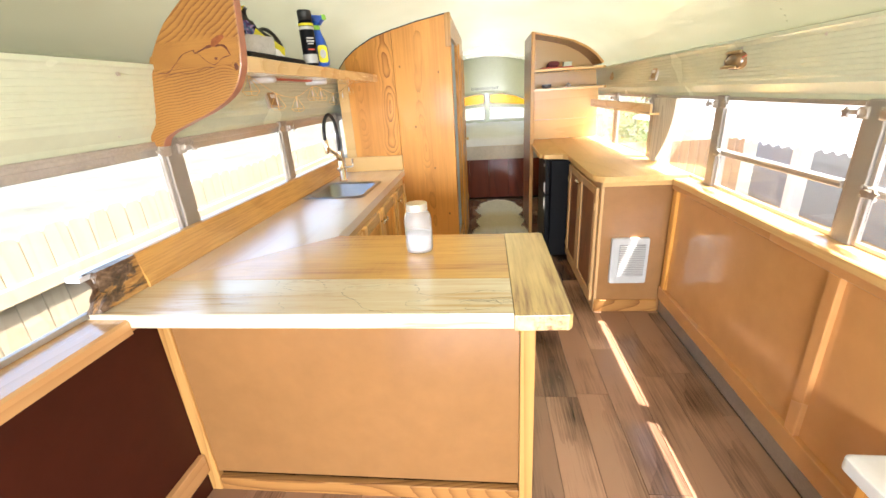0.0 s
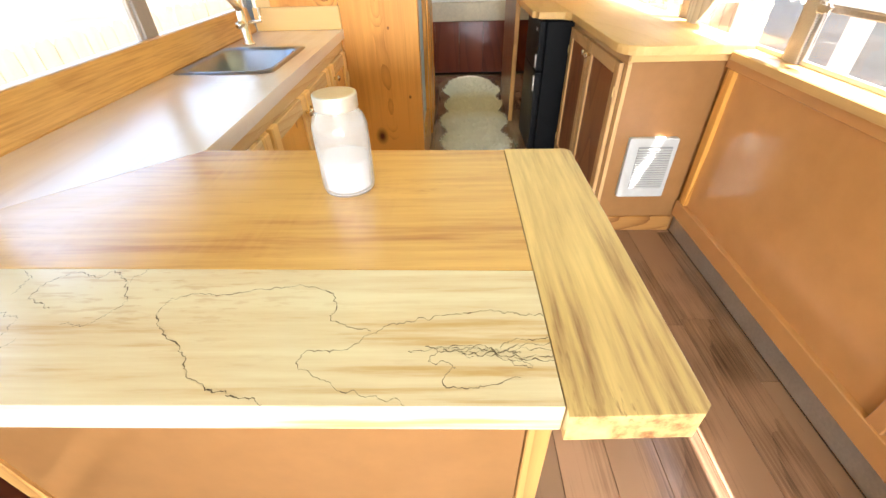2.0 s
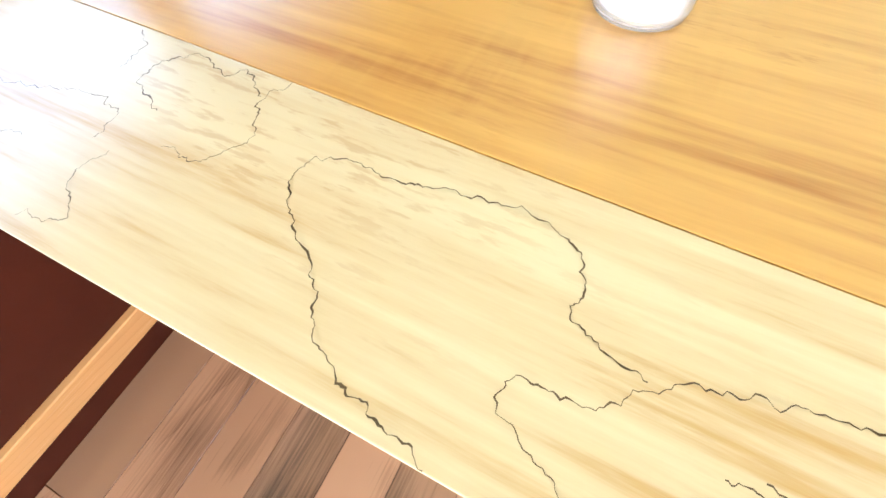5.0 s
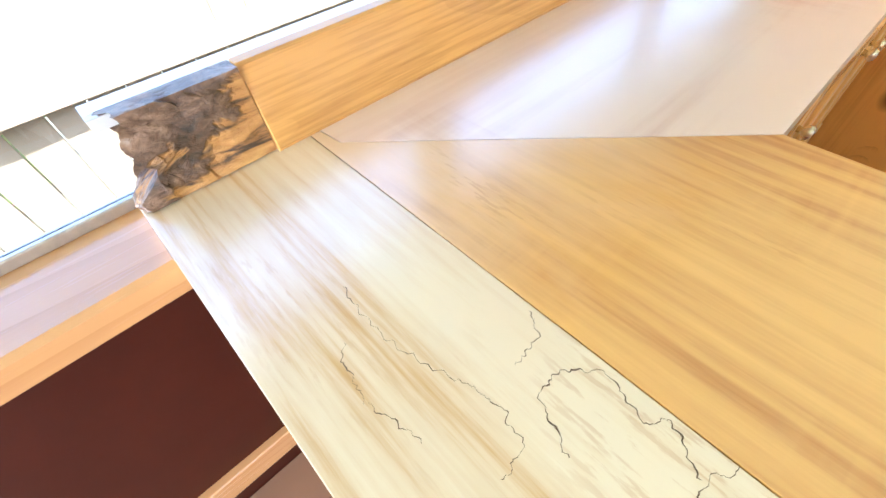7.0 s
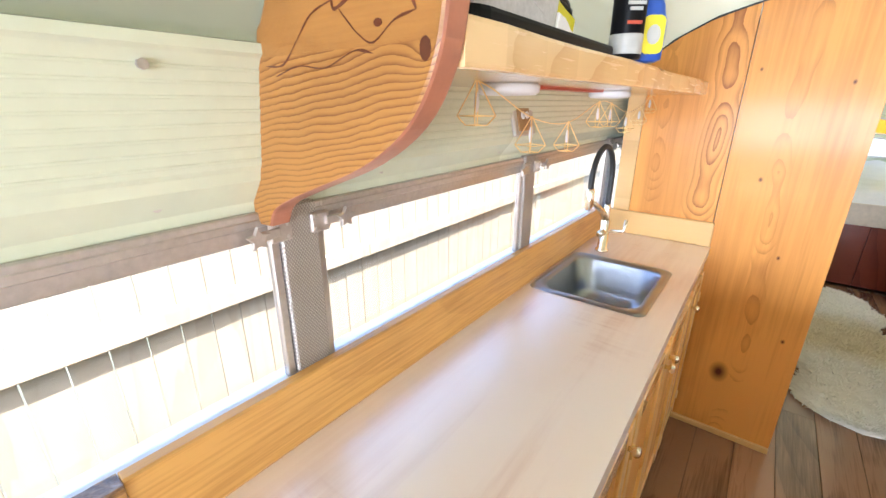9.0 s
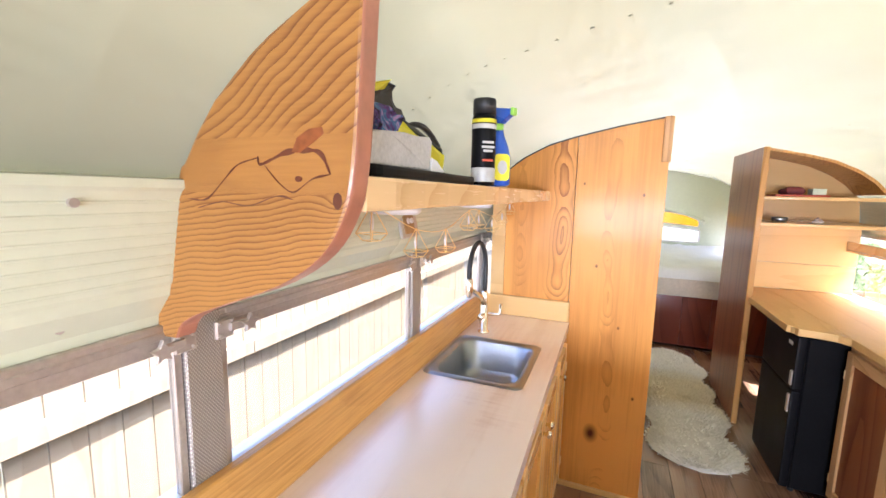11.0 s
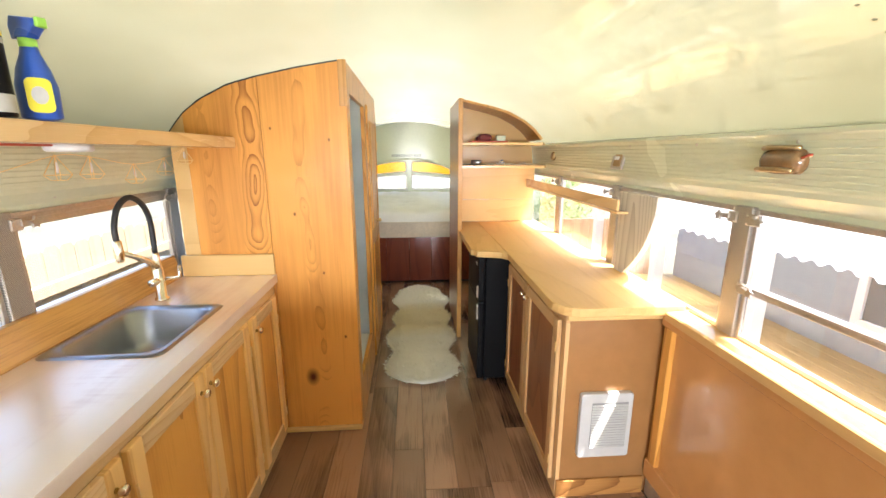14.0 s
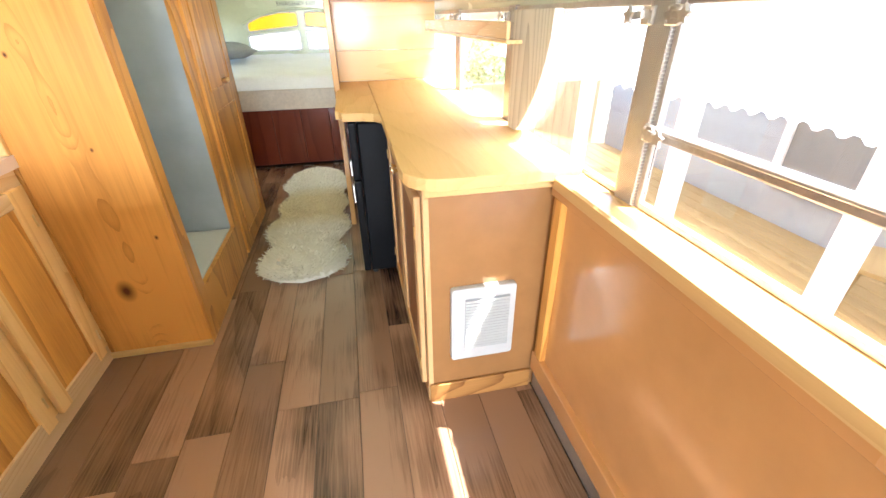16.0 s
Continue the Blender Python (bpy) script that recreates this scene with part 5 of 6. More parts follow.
def soft_box(name, x0, x1, y0, y1, z0, z1, mat, parent, seed, amp=0.02, slope=0.0, label=""):
    bm = bmesh.new()
    bmesh.ops.create_cube(bm, size=1)
    bmesh.ops.subdivide_edges(bm, edges=bm.edges[:], cuts=6, use_grid_fill=True)
    for v in bm.verts:
        q = v.co
        rx = 1 - 0.25 * abs(q.z * 2) ** 3
        top = (z1 - z0) * (1 - slope * (q.y + 0.5))
        p = Vector(((x0 + x1) / 2 + q.x * (x1 - x0) * rx, (y0 + y1) / 2 + q.y * (y1 - y0) * rx, z0 + (q.z + 0.5) * top))
        d = amp * noise.fractal((p.x * 9 + seed, p.y * 9, p.z * 9), 1, 2, 3)
        v.co = Vector((p.x + d * 0.6, p.y + d, max(z0, p.z + d * (q.z + 0.5))))
    return part(name, bm, mat, parent, label, True)


def folded(name, profile, x0, x1, mat, parent, amp=0.006, seed=0, label=""):
    """A creased, angular piece of stiff cloth, drawn by its side profile."""
    bm = prism(profile, "x", x0, x1, 0.003)
    bmesh.ops.triangulate(bm, faces=bm.faces[:])
    bmesh.ops.subdivide_edges(bm, edges=[e for e in bm.edges if e.calc_length() > 0.02], cuts=2)
    floor_z = min(z for _, z in profile)
    for v in bm.verts:
        d = amp * noise.fractal((v.co.x * 22 + seed, v.co.y * 22, v.co.z * 22), 1, 2, 3)
        v.co = Vector((v.co.x + d, v.co.y + d * 0.5, max(floor_z, v.co.z + d)))
        while v.co.z > roof_z(v.co.x) - 0.014:
            v.co.x += 0.004
    return part(name, bm, mat, parent, label)


folded("side", [(1.845, 1.671), (1.86, 1.679), (1.98, 1.668), (2.11, 1.644), (2.126, 1.632), (2.118, 1.600), (2.05, 1.584), (1.93, 1.584)], -0.97, -0.86, M_YELLOW, bag, 0.007, 1, "creased yellow nylon side")
folded("edge_binding", [(1.845, 1.680), (1.90, 1.692), (1.985, 1.678), (2.128, 1.650), (2.130, 1.637), (2.11, 1.646), (1.98, 1.669), (1.86, 1.672)], -0.975, -0.868, M_RUBBER, bag, 0.003, 4, "black nylon edge binding")
folded("flap", [(1.66, 1.662), (1.70, 1.690), (1.845, 1.738), (1.868, 1.737), (1.905, 1.708), (1.928, 1.708), (1.945, 1.680), (1.89, 1.684), (1.83, 1.703), (1.74, 1.675)], -0.99, -0.875, M_RUBBER, bag, 0.006, 5, "black nylon flap")
folded("flap_patch", [(1.735, 1.705), (1.842, 1.7425), (1.848, 1.728), (1.80, 1.712)], -0.97, -0.869, M_YELLOW, bag, 0.002, 8, "yellow patch on the flap")
part("strap", tube(smooth_line([(-0.89, 1.97, 1.678), (-0.885, 2.02, 1.692), (-0.885, 2.08, 1.684), (-0.88, 2.128, 1.655)], 5), 0.007, 6), M_RUBBER, bag, "black webbing strap")
thing(folded("folded_cloth", [(1.70, 1.5825), (1.706, 1.632), (1.76, 1.640), (1.92, 1.648), (1.928, 1.638), (1.922, 1.5825)], -0.90, -0.81, M_GREYFELT, None, 0.005, 3), "folded grey felt cloth on the tray", "cloth")
thing(folded("crumpled_cloth", [(1.65, 1.5825), (1.66, 1.64), (1.72, 1.672), (1.79, 1.684), (1.84, 1.700), (1.866, 1.680), (1.85, 1.650), (1.80, 1.648), (1.75, 1.646), (1.74, 1.5825)], -0.955, -0.845, M_PURPLE, None, 0.016, 12), "crumpled purple and blue patterned cloth", "cloth")
thing(folded("white_cloth", [(1.93, 1.5825), (1.935, 1.61), (1.96, 1.606), (2.0, 1.5885), (2.0, 1.5825)], -0.855, -0.81, M_SHEET, None, 0.003, 14), "small white cloth beside the bag", "cloth")


def aerosol(x, y):
    c = thing(empty("aerosol_can", x, y, 1.5625), "black and silver aerosol can standing on the shelf", "spray can")
    part("can", lathe([(0.029, 0.001), (0.031, 0.004), (0.031, 0.175), (0.027, 0.187)], (x, y, 1.562), 24), M_BLACK, c, "", True)
    part("label_band", lathe([(0.0314, 0.010), (0.0316, 0.012), (0.0316, 0.045), (0.0314, 0.047)], (x, y, 1.562), 24), M_LABEL, c, "silver label band", True)
    part("label_band", lathe([(0.0314, 0.148), (0.0316, 0.149), (0.0316, 0.159), (0.0314, 0.160)], (x, y, 1.562), 24), M_LABEL, c, "silver label band", True)
    part("stripe", lathe([(0.0314, 0.163), (0.0316, 0.165), (0.0314, 0.173)], (x, y, 1.562), 24), M_YELLOW, c, "yellow stripe", True)
    part("cap", lathe([(0.0295, 0.186), (0.0295, 0.222), (0.027, 0.226), (0.022, 0.212), (0.012, 0.21)], (x, y, 1.562), 24), M_RUBBER, c, "black spray cap", True)
    for k, (w, z) in enumerate(((0.03, 0.112), (0.034, 0.100), (0.024, 0.090), (0.028, 0.066))):
        part("print_bar", turned(box(-w / 2, w / 2, -0.001, 0.001, -0.003, 0.003), pose(x + 0.0195, y - 0.0245, 1.562 + z, 0, 0, 38)), M_LABEL if k != 3 else M_RED, c)
    lowered(c, 0.96)


def lowered(t, share):
    """Bring a standing container down to a share of its height, on the shelf."""
    for o in t.children:
        for v in o.data.vertices:
            v.co.z = 1.562 + (v.co.z - 1.562) * share


aerosol(-0.785, 2.205)


def spray_bottle(x, y):
    s = thing(empty("spray_bottle", x, y, 1.5625), "blue trigger spray bottle with lime nozzle", "spray bottle")
    bm = lathe([(0.024, 0.001), (0.034, 0.006), (0.035, 0.07), (0.028, 0.105), (0.017, 0.135), (0.014, 0.15)], (0, 0, 0), 20)
    part("bottle", turned(bm, pose(x, y, 1.562) @ Matrix.Diagonal((1.15, 0.87, 1, 1))), M_BLUE, s, "", True)
    part("label_panel", turned(prism(rounded(-0.022, 0.022, 0.015, 0.085, 0.012, 4), "y", -0.002, 0.0, 0.0), pose(x + 0.0225, y - 0.0245, 1.562, 0, 0, 38)), M_YELLOW, s, "yellow and white label")
    part("label_oval", turned(prism([(0.014 * math.cos(a), 0.05 + 0.018 * math.sin(a)) for a in np.linspace(0, 6.0, 14)], "y", -0.0035, -0.0022), pose(x + 0.0225, y - 0.0245, 1.562, 0, 0, 38)), M_LABEL, s)
    part("collar", lathe([(0.016, 0.148), (0.016, 0.165)], (x, y, 1.562), 14), M_GREEN, s, "lime collar", True)
    part("trigger_head", turned(prism([(-0.03, 0.165), (0.018, 0.165), (0.045, 0.185), (0.045, 0.2), (-0.025, 0.21), (-0.034, 0.19)], "y", -0.012, 0.012, 0.004), pose(x, y, 1.562, 0, 0, -20)), M_BLUE, s, "blue trigger head")
    part("nozzle", turned(box(0.045, 0.055, -0.010, 0.010, 0.183, 0.202, 0.002), pose(x, y, 1.562, 0, 0, -20)), M_GREEN, s)
    lowered(s, 1.03)


spray_bottle(-0.775, 2.30)

# outlets, lamps
M_OUTLET = plain("nickel_plate", (0.55, 0.53, 0.5), 0.35, 0.7, 0.05, 80, 0.05)


def outlet(x, y, z, side):
    o = thing(empty("wall_outlet", x, y, z), "metal outlet plate with two sockets on the header panel", "outlet")
    tilt = pose(x, y, z, 0, side * 12.4, 0)
    part("plate", turned(box(-0.006, 0.006, -0.058, 0.058, -0.055, 0.055, 0.003), tilt), M_OUTLET, o)
    bm = box(-0.009 if side > 0 else 0.002, -0.002 if side > 0 else 0.009, -0.04, 0.03, -0.042, 0.042, 0.002)
    part("face", turned(bm, tilt), M_TAN2, o)
    for dy in (-0.012, 0.012):
        part("socket", turned(lathe([(0.010, 0), (0.010, -side * 0.004), (0.008, -side * 0.005)], (-side * 0.008, dy, 0), 14, "x"), tilt), M_WHITE, o, "white socket")


outlet(-1.086, 2.365, 1.447, -1)
outlet(1.083, 3.30, 1.463, 1)
lamp = thing(empty("marker_lamp", 1.06, 2.33, 1.46), "small old brass-rimmed marker lamp on the header panel", "lamp")
tilt = pose(1.081, 2.35, 1.468, 0, 12.4, 0)
part("base_plate", turned(prism(rounded(-0.06, 0.06, -0.034, 0.034, 0.016, 4), "x", -0.006, 0.004, 0.002), tilt), M_TAN2, lamp)
squash = tilt @ Matrix.Diagonal((0.75, 1, 1, 1))
part("lens", turned(lathe([(0.010, -0.066), (0.028, -0.060), (0.035, -0.045), (0.037, -0.01), (0.037, 0.02), (0.034, 0.048), (0.027, 0.060), (0.010, 0.065)], (-0.012, 0, 0), 24, "y"), squash), plain("smoked_lens", (0.22, 0.12, 0.05), 0.15, 0, 0.25, 30, 0.1, 0.6), lamp, "smoky amber glass body", True)
for zz in (-0.030, 0.030):
    part("rim_band", turned(tube([(-0.030, -0.058, zz), (-0.036, -0.03, zz), (-0.037, 0.03, zz), (-0.030, 0.058, zz)], 0.007, 8), tilt), M_TAN2, lamp, "tarnished brass band", True)
part("wire", turned(tube([(-0.02, -0.060, 0.006), (-0.026, -0.078, 0.010), (-0.02, -0.088, 0.016)], 0.003), tilt), M_RED, lamp, "short red wire")
part("terminal", turned(tube([(-0.008, -0.06, 0.02), (-0.02, -0.085, 0.012)], 0.004), tilt), M_TAN2, lamp)
lamp2 = thing(empty("marker_lamp", 1.06, 4.27, 1.46), "small round tarnished marker lamp near the shelves", "lamp")
part("rim", turned(lathe([(0.032, 0.004), (0.032, -0.012), (0.026, -0.018)], (0, 0, 0), 20, "x"), pose(1.083, 4.27, 1.466, 0, 12.4, 0)), M_TAN2, lamp2, "", True)

# puck lights below the shelf
for y in (1.95, 2.52):
    p = thing(empty("puck_light", -0.9, y, 1.5), "round white puck light under the shelf", "light")
    part("body", lathe([(0.052, 0.5125), (0.055, 0.509), (0.055, 0.499), (0.048, 0.494), (0.02, 0.493)], (-0.9, y, 1.0), 28), M_WHITE, p, "", True)
strip = thing(part("label_strip", box(-0.93, -0.90, 2.02, 2.55, 1.508, 1.5128), M_RED), "thin red strip stuck under the shelf", "strip")

# fairy lights
lights = thing(empty("fairy_lights", -0.82, 2.4, 1.45), "string of small gold wire diamond lantern lights", "string lights")
drops = [(1.83, 1.462), (2.04, 1.402), (2.25, 1.386), (2.48, 1.432), (2.61, 1.428), (2.82, 1.40), (3.02, 1.418), (3.19, 1.458)]


def lx(y):
    return -0.885 - 0.04 * (y - 1.8)


line = smooth_line([(lx(1.66), 1.66, 1.51)] + [(lx(y), y, z + 0.052) for y, z in drops] + [(lx(3.28), 3.28, 1.51)], 4)
part("wire", tube(line, 0.0012, 5), M_BRASS, lights, "thin gold wire")


def cage(y, z):
    LX = lx(y)
    top, w, wb = z + 0.055, 0.030, 0.017
    ring = [Vector((LX + w * math.cos(a), y + w * math.sin(a), z)) for a in [k * math.pi / 2 + 0.5 for k in range(4)]]
    bot = [Vector((LX + wb * math.cos(a), y + wb * math.sin(a), z - 0.014)) for a in [k * math.pi / 2 + 0.5 for k in range(4)]]
    own = bmesh.new()
    apex = Vector((LX, y, top))
    for k in range(4):
        for a, b in ((apex, ring[k]), (ring[k], ring[(k + 1) % 4]), (ring[k], bot[k]), (bot[k], bot[(k + 1) % 4])):
            tube([a, b], 0.0011, 4, own)
    c = part("lantern", own, M_BRASS, lights, "gold wire diamond cage")
    part("bulb", lathe([(0.003, 0.035), (0.0045, 0.02), (0.003, 0.008), (0.001, 0.005)], (LX, y, z), 8), M_WHITE, c, "tiny white bulb", True)


for y, z in drops:
    cage(y, z)

# corner shelf clutter
book = thing(part("book", box(0.50, 0.78, 4.46, 4.64, 1.5645, 1.577, 0.002), M_RED), "thin red book lying on the upper shelf", "book")
thing(soft_box("pouch", 0.56, 0.66, 4.48, 4.62, 1.5775, 1.622, plain("maroon_cloth", (0.16, 0.03, 0.03), 0.8), None, 21, 0.015), "small maroon cloth pouch", "pouch")
thing(part("small_box", box(0.70, 0.77, 4.49, 4.57, 1.5775, 1.617, 0.003), plain("pale_green_card", (0.6, 0.66, 0.5), 0.6)), "small pale green card box", "box")
thing(part("glass_dish", lathe([(0.03, 0.0), (0.042, 0.012), (0.042, 0.034), (0.040, 0.034), (0.040, 0.013), (0.02, 0.004)], (0.55, 4.50, 1.3975), 20), M_STEEL, None, "", True), "small shiny metal dish on the lower shelf", "dish")
thing(part("glass_dish", lathe([(0.02, 0.0), (0.03, 0.004), (0.024, 0.02), (0.008, 0.035), (0.004, 0.04)], (0.75, 4.50, 1.3975), 16), M_JAR, None, "", True), "small clear glass stopper on the lower shelf", "glass")

# low bench end beside the wall
bench = thing(empty("bench", 0.97, 0.6, 0), "low bench with a cream seat top along the wall", "bench")
part("seat", prism(rounded(0.885, 1.048, -0.6, 1.17, 0.02, 4), "z", 0.435, 0.475, 0.006), M_WHITE, bench, "cream seat top")
for y in (-0.55, 0.3, 1.10):
    part("leg_panel", box(0.91, 1.04, y, y + 0.03, 0.0, 0.435, 0.003), M_PINE_SIDE, bench)

# ---------------- outside ----------------
M_FENCE = wood("sun_bleached_fence", (0.34, 0.285, 0.195), (0.235, 0.18, 0.11), "z", "y", 4, 0.4, 0.4, 0.7, 0, 0.0)
M_GRASS = plain("dry_lawn", (0.092, 0.092, 0.062), 0.9, 0, 0.3, 6, 0.4)
M_LEAF = plain("green_leaf", (0.09, 0.16, 0.03), 0.6, 0, 0.3, 5, 0.0)
M_PINKF = plain("pink_petal", (0.65, 0.12, 0.25), 0.6)
M_SIDING = plain("grey_blue_siding", (0.32, 0.34, 0.36), 0.6, 0, 0.04, 12, 0.03)
M_AWN = plain("white_corrugated_sheet", (0.66, 0.67, 0.68), 0.4, 0, 0.03, 8, 0.02)
M_DECK = wood("yellow_deck_board", (0.36, 0.245, 0.11), (0.24, 0.15, 0.06), "y", "x", 4, 0.4, 0.4, 0.5, 0, 0)
M_PORCHGLASS = plain("dark_window_glass", (0.20, 0.20, 0.195), 0.15)
t = M_AWN.node_tree
tr, mx, out = t.nodes.new("ShaderNodeBsdfTranslucent"), t.nodes.new("ShaderNodeMixShader"), t.nodes["Material Output"]
tr.inputs["Color"].default_value = (0.92, 0.92, 0.92, 1)
mx.inputs[0].default_value = 0.38
t.links.new(t.nodes["Principled BSDF"].outputs[0], mx.inputs[1])
t.links.new(tr.outputs[0], mx.inputs[2])
t.links.new(mx.outputs[0], out.inputs["Surface"])
GZ = -0.92
ground = structure(part("ground", box(-400, 400, -400, 400, GZ - 0.3, GZ), M_GRASS), "short dry lawn around the bus", "ground")

fence = thing(empty("fence", -2.6, 3.0, GZ), "sun-bleached cedar privacy fence", "fence")
picket_mesh = None
rng = random.Random(9)
for k in range(110):
    y = -5.0 + k * 0.145
    if picket_mesh is None:
        ob = part("picket", prism([(-0.069, 0.0), (0.069, 0.0), (0.069, 1.70), (0.045, 1.73), (-0.045, 1.73), (-0.069, 1.70)], "x", -0.009, 0.009, 0.002), M_FENCE, fence)
        picket_mesh = ob.data
    else:
        ob = new("picket", picket_mesh)
        ob.parent = fence
        ob.matrix_parent_inverse = fence.matrix_basis.inverted()
    ob.matrix_basis = pose(-2.63 + rng.uniform(-0.003, 0.003), y, GZ + 0.01 + rng.uniform(-0.012, 0.012), 0, 0, rng.uniform(-1, 1))
for z in (-0.55, 0.52):
    for k in range(6):
        part("rail", box(-2.62, -2.575, -5 + k * 2.7, -5 + (k + 1) * 2.7 - 0.006, z - 0.045, z + 0.045, 0.004), M_FENCE, fence)


def bush(name, x, y, z, r, h, mat, label, count=1500, flowers=0):
    b = thing(empty(name, x, y, z), label, "bush")
    part("stem", tube([(x, y, z), (x + 0.03, y, z + h * 0.5), (x, y + 0.05, z + h * 0.8)], [0.03, 0.02, 0.008], 6), M_BARK, b)
    rng = random.Random(int(x * 10 + y * 100))
    for nm, cnt, mt in (("foliage", count, mat), ("blossom", flowers, M_PINKF)):
        if not cnt:
            continue
        vs, fs = [], []
        for _ in range(cnt):
            d = Vector((rng.gauss(0, 1), rng.gauss(0, 1), rng.gauss(0, 1))).normalized() * rng.uniform(0.5, 1.0)
            lump = 1 + 0.35 * noise.noise(d * 2.3 + Vector((x, y, 0)))
            p = Vector((x + d.x * r * lump, y + d.y * r * lump, z + h * 0.5 + d.z * h * 0.5 * lump))
            a = Vector((rng.gauss(0, 1), rng.gauss(0, 1), rng.gauss(0, 1))).normalized()
            bvec = a.orthogonal().normalized()
            s = rng.uniform(0.03, 0.07)
            n = len(vs)
            vs += [p - a * s, p + bvec * s * 0.4, p + a * s, p - bvec * s * 0.4]
            fs.append((n, n + 1, n + 2, n + 3))
        me = bpy.data.meshes.new(nm)
        me.from_pydata(vs, [], fs)
        me.materials.append(mt)
        o = new(nm, me)
        o.parent = b
        o.matrix_parent_inverse = b.matrix_basis.inverted()
        tagged(o, kind="stuff")


for k, (x, y) in enumerate(((-5.0, 0.2), (-11.0, 3.6), (-12.5, 5.2), (-5.6, -2.0), (-12.0, 2.2))):
    bush("flower_bush", x, y, GZ, 0.6, 0.5, M_LEAF, "low green bush with pink blossom beyond the fence", 1400, 260)
bush("hedge_bush", 3.6, 11.0, GZ, 0.8, 2.1, M_LEAF, "bright green shrub beside the porch", 2500)

# neighbouring house with porch
house = thing(empty("house", 4.8, 2.5, GZ), "grey-blue clapboard house with white porch posts and corrugated awning", "house")
HX = 4.3
for k in range(17):
    part("clapboard", prism([(HX, GZ + k * 0.17), (HX + 0.03, GZ + k * 0.17), (HX + 0.03, GZ + k * 0.17 + 0.17), (HX + 0.018, GZ + k * 0.17 + 0.17)], "y", -4, 7.5), M_SIDING, house)
part("wall", box(HX + 0.03, HX + 3, -4, 7.5, GZ, GZ + 2.9), M_SIDING, house)
for y in (-1.6, 0.6, 2.4, 4.2):
    w = part("window", box(HX - 0.02, HX + 0.028, y - 0.42, y + 0.42, -0.05, 1.05), M_PORCHGLASS, house, "dark house window")
    bm = box(HX - 0.05, HX + 0.02, y - 0.5, y - 0.42, -0.13, 1.13, 0.004)
    box(HX - 0.05, HX + 0.02, y + 0.42, y + 0.5, -0.13, 1.13, 0.004, bm)
    box(HX - 0.05, HX + 0.02, y - 0.42, y + 0.42, 1.05, 1.13, 0.004, bm)
    box(HX - 0.05, HX + 0.02, y - 0.42, y + 0.42, -0.13, -0.05, 0.004, bm)
    box(HX - 0.04, HX + 0.02, y - 0.42, y + 0.42, 0.48, 0.52, 0.002, bm)
    part("frame", bm, M_WHITE, w, "white window trim")
AX0, AX1, AZ0, AZ1 = 2.35, 4.29, 0.86, 1.62
bm = bmesh.new()
n = 420
prev = None
for k in range(n + 1):
    y = -4 + 11.5 * k / n
    c = 0.016 * math.sin(y * 2 * math.pi / 0.11)
    sag = 0.03 * noise.noise((y * 1.1, 0, 3))
    cur = [bm.verts.new((AX0 + 0.03 * math.sin(y * 2.2), y, AZ0 + c + sag)), bm.verts.new((AX1, y, AZ1 + c))]
    if prev:
        bm.faces.new((prev[0], cur[0], cur[1], prev[1]))
    prev = cur
bmesh.ops.solidify(bm, geom=bm.faces[:], thickness=0.004)
part("awning", bm, M_AWN, house, "white corrugated porch awning", True)
for y in (-2.9, -1.1, 0.6, 1.75, 2.85, 3.95, 5.2, 6.6):
    part("porch_post", box(2.50, 2.60, y - 0.05, y + 0.05, -0.45, AZ0 + 0.02, 0.004), M_WHITE, house, "white porch post")
for k in range(12):
    part("deck_board", box(2.42 + k * 0.155, 2.57 + k * 0.155, -4, 7.5, -0.49, -0.455, 0.003), M_DECK, house)
part("deck_skirt", box(2.40, 2.42, -4, 7.5, GZ, -0.46), M_DECK, house)


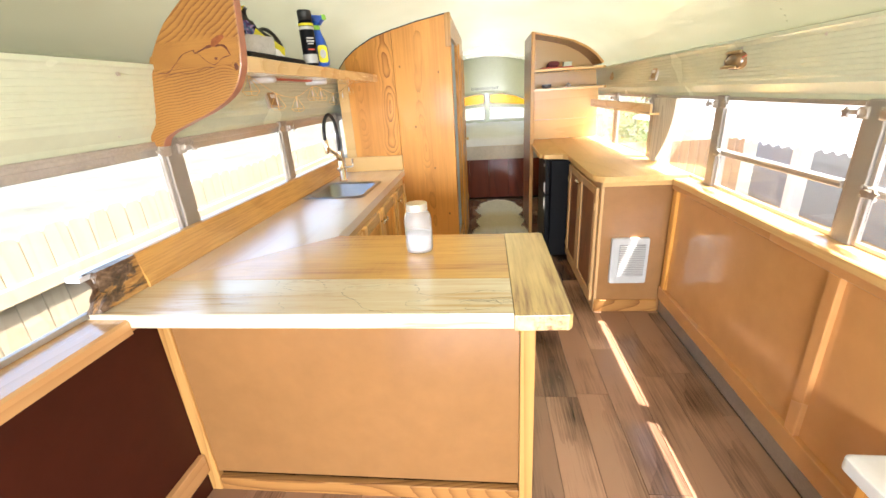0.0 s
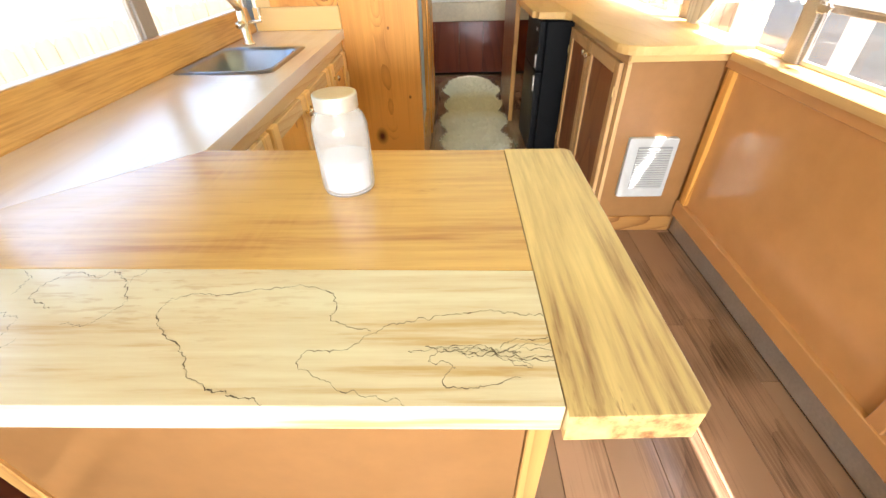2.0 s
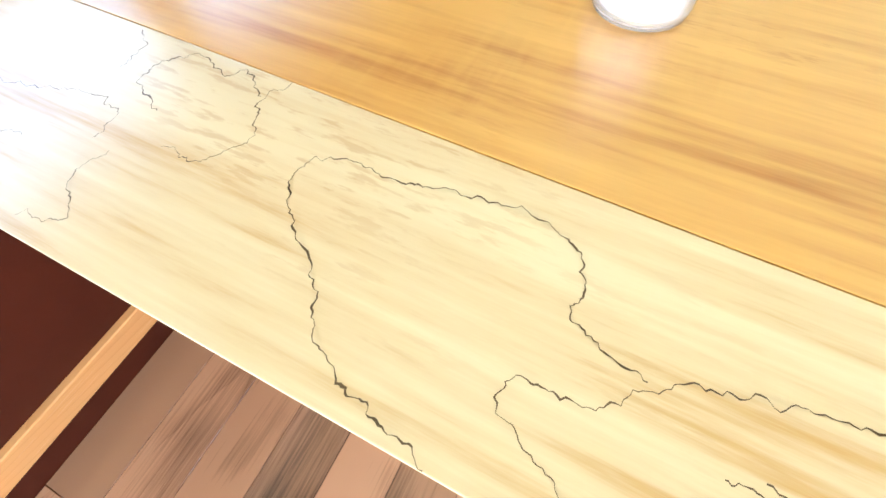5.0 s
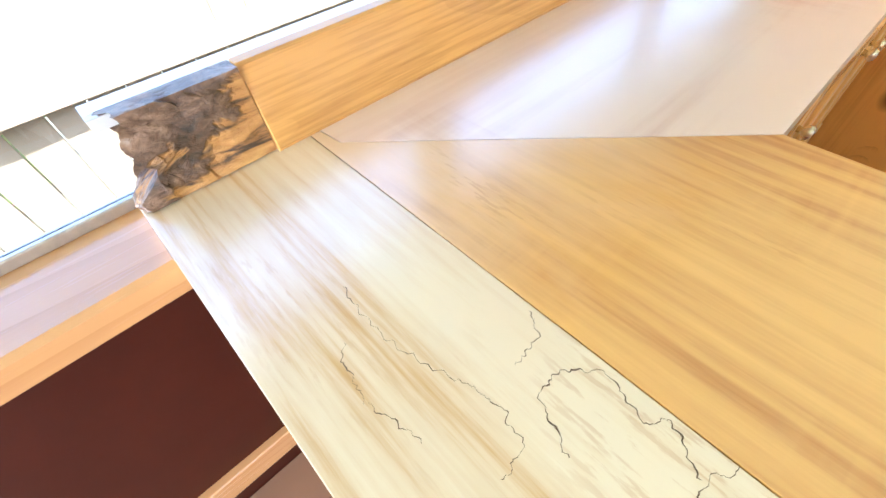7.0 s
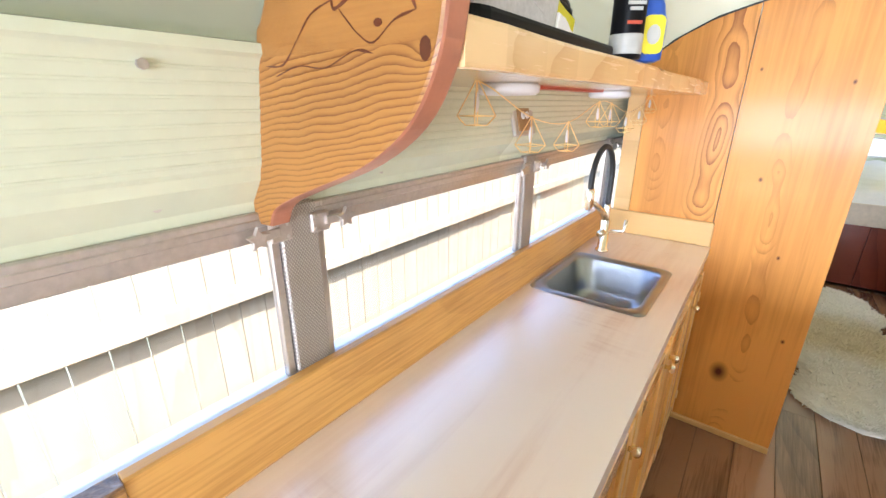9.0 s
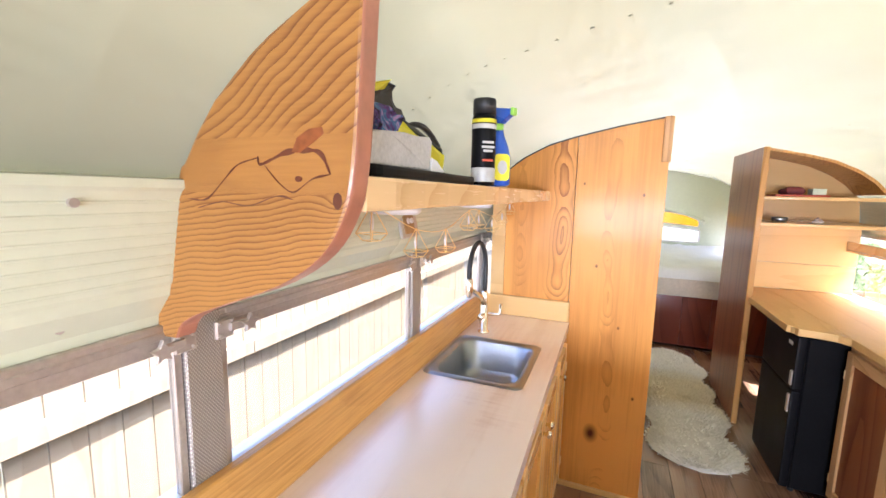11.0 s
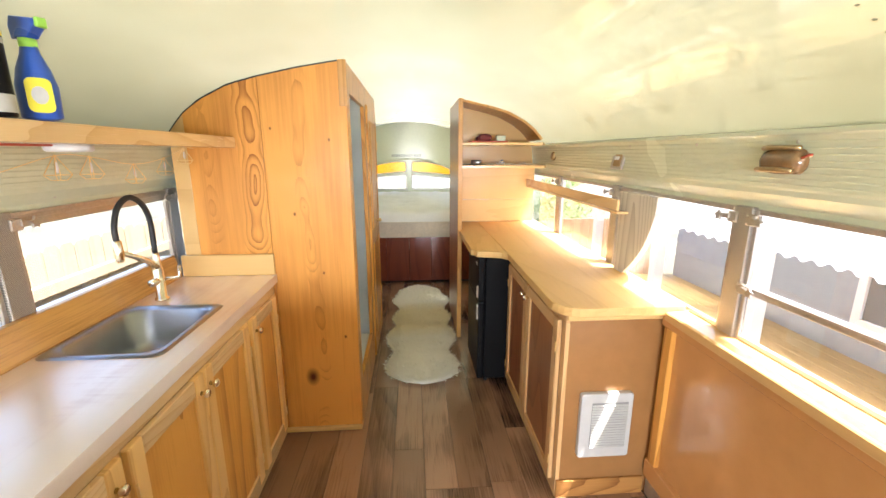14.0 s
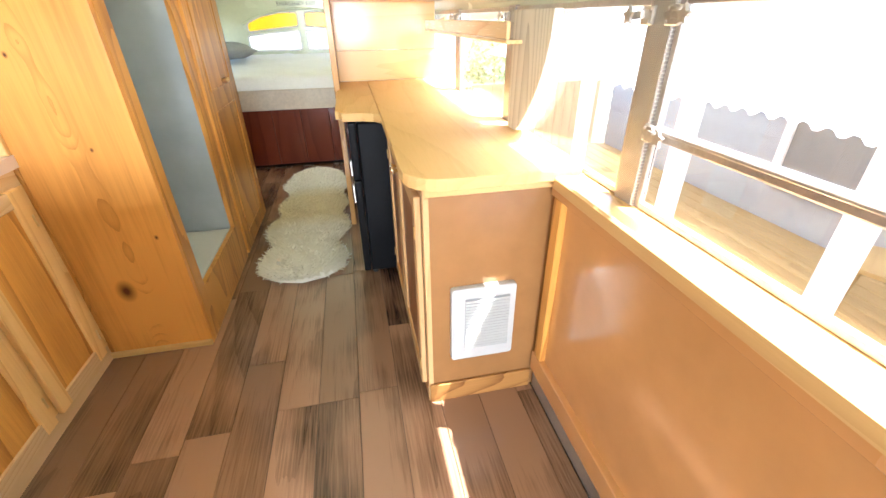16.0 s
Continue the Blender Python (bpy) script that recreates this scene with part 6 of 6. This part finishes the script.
M_SCREEN = wood("faded_brown_board", (0.46, 0.30, 0.19), (0.26, 0.15, 0.08), "z", "x", 5, 0.4, 0.4, 0.6, 0, 0)
screen_fence = thing(empty("porch_screen", 3.3, 8.0, GZ), "faded brown board screen at the porch end", "fence")
for k in range(14):
    part("board", box(2.3 + k * 0.15, 2.44 + k * 0.15, 8.0, 8.02, GZ, 0.40, 0.003), M_SCREEN, screen_fence)


def porch_chair(x, y, rot):
    c = thing(empty("porch_chair", x, y, -0.455), "pale wooden spindle-back porch chair", "chair", "porch chairs")
    m = pose(x, y, -0.455, 0, 0, rot)
    part("seat", turned(prism(rounded(-0.22, 0.22, -0.22, 0.22, 0.08), "z", 0.42, 0.45, 0.006), m), M_DECK, c)
    for sx in (-0.17, 0.17):
        for sy in (-0.17, 0.17):
            part("leg", turned(tube([(sx, sy, 0.42), (sx * 1.2, sy * 1.2, 0.0)], 0.017), m), M_DECK, c)
    arch = smooth_line([(-0.19, 0.2, 0.45), (-0.2, 0.25, 0.75), (-0.1, 0.28, 0.95), (0.1, 0.28, 0.95), (0.2, 0.25, 0.75), (0.19, 0.2, 0.45)], 5)
    part("back_bow", turned(tube(arch, 0.013, 6), m), M_WHITE, c)
    for k in range(6):
        sx = -0.125 + k * 0.05
        part("spindle", turned(tube([(sx, 0.2, 0.45), (sx, 0.265, 0.88)], 0.006, 5), m), M_WHITE, c)


porch_chair(3.5, 3.1, 20)
porch_chair(3.5, 1.3, -30)

# ---------------- floor planks, last ----------------
rng = random.Random(2)
cache = {}
PW = 0.152
row = 0
x = -1.127
while x < 1.07:
    y = Y0 - rng.uniform(0, 0.9)
    x1 = min(x + PW, 1.066)
    while y < 5.93:
        a, b = max(y, Y0), min(y + 0.914, 5.93)
        if b - a > 0.05:
            key = (round(x1 - x, 4), round(b - a, 3))
            if key not in cache:
                ob = part("plank", box(0.0008, x1 - x - 0.0008, 0.0008, b - a - 0.0008, -0.006, 0.0, 0.0012), M_FLOOR, floor)
                cache[key] = ob.data
            else:
                ob = new("plank", cache[key])
                ob.parent = floor
            ob.matrix_basis = Matrix.Translation((x, a, 0))
        y += 0.914
    x += PW
    row += 1
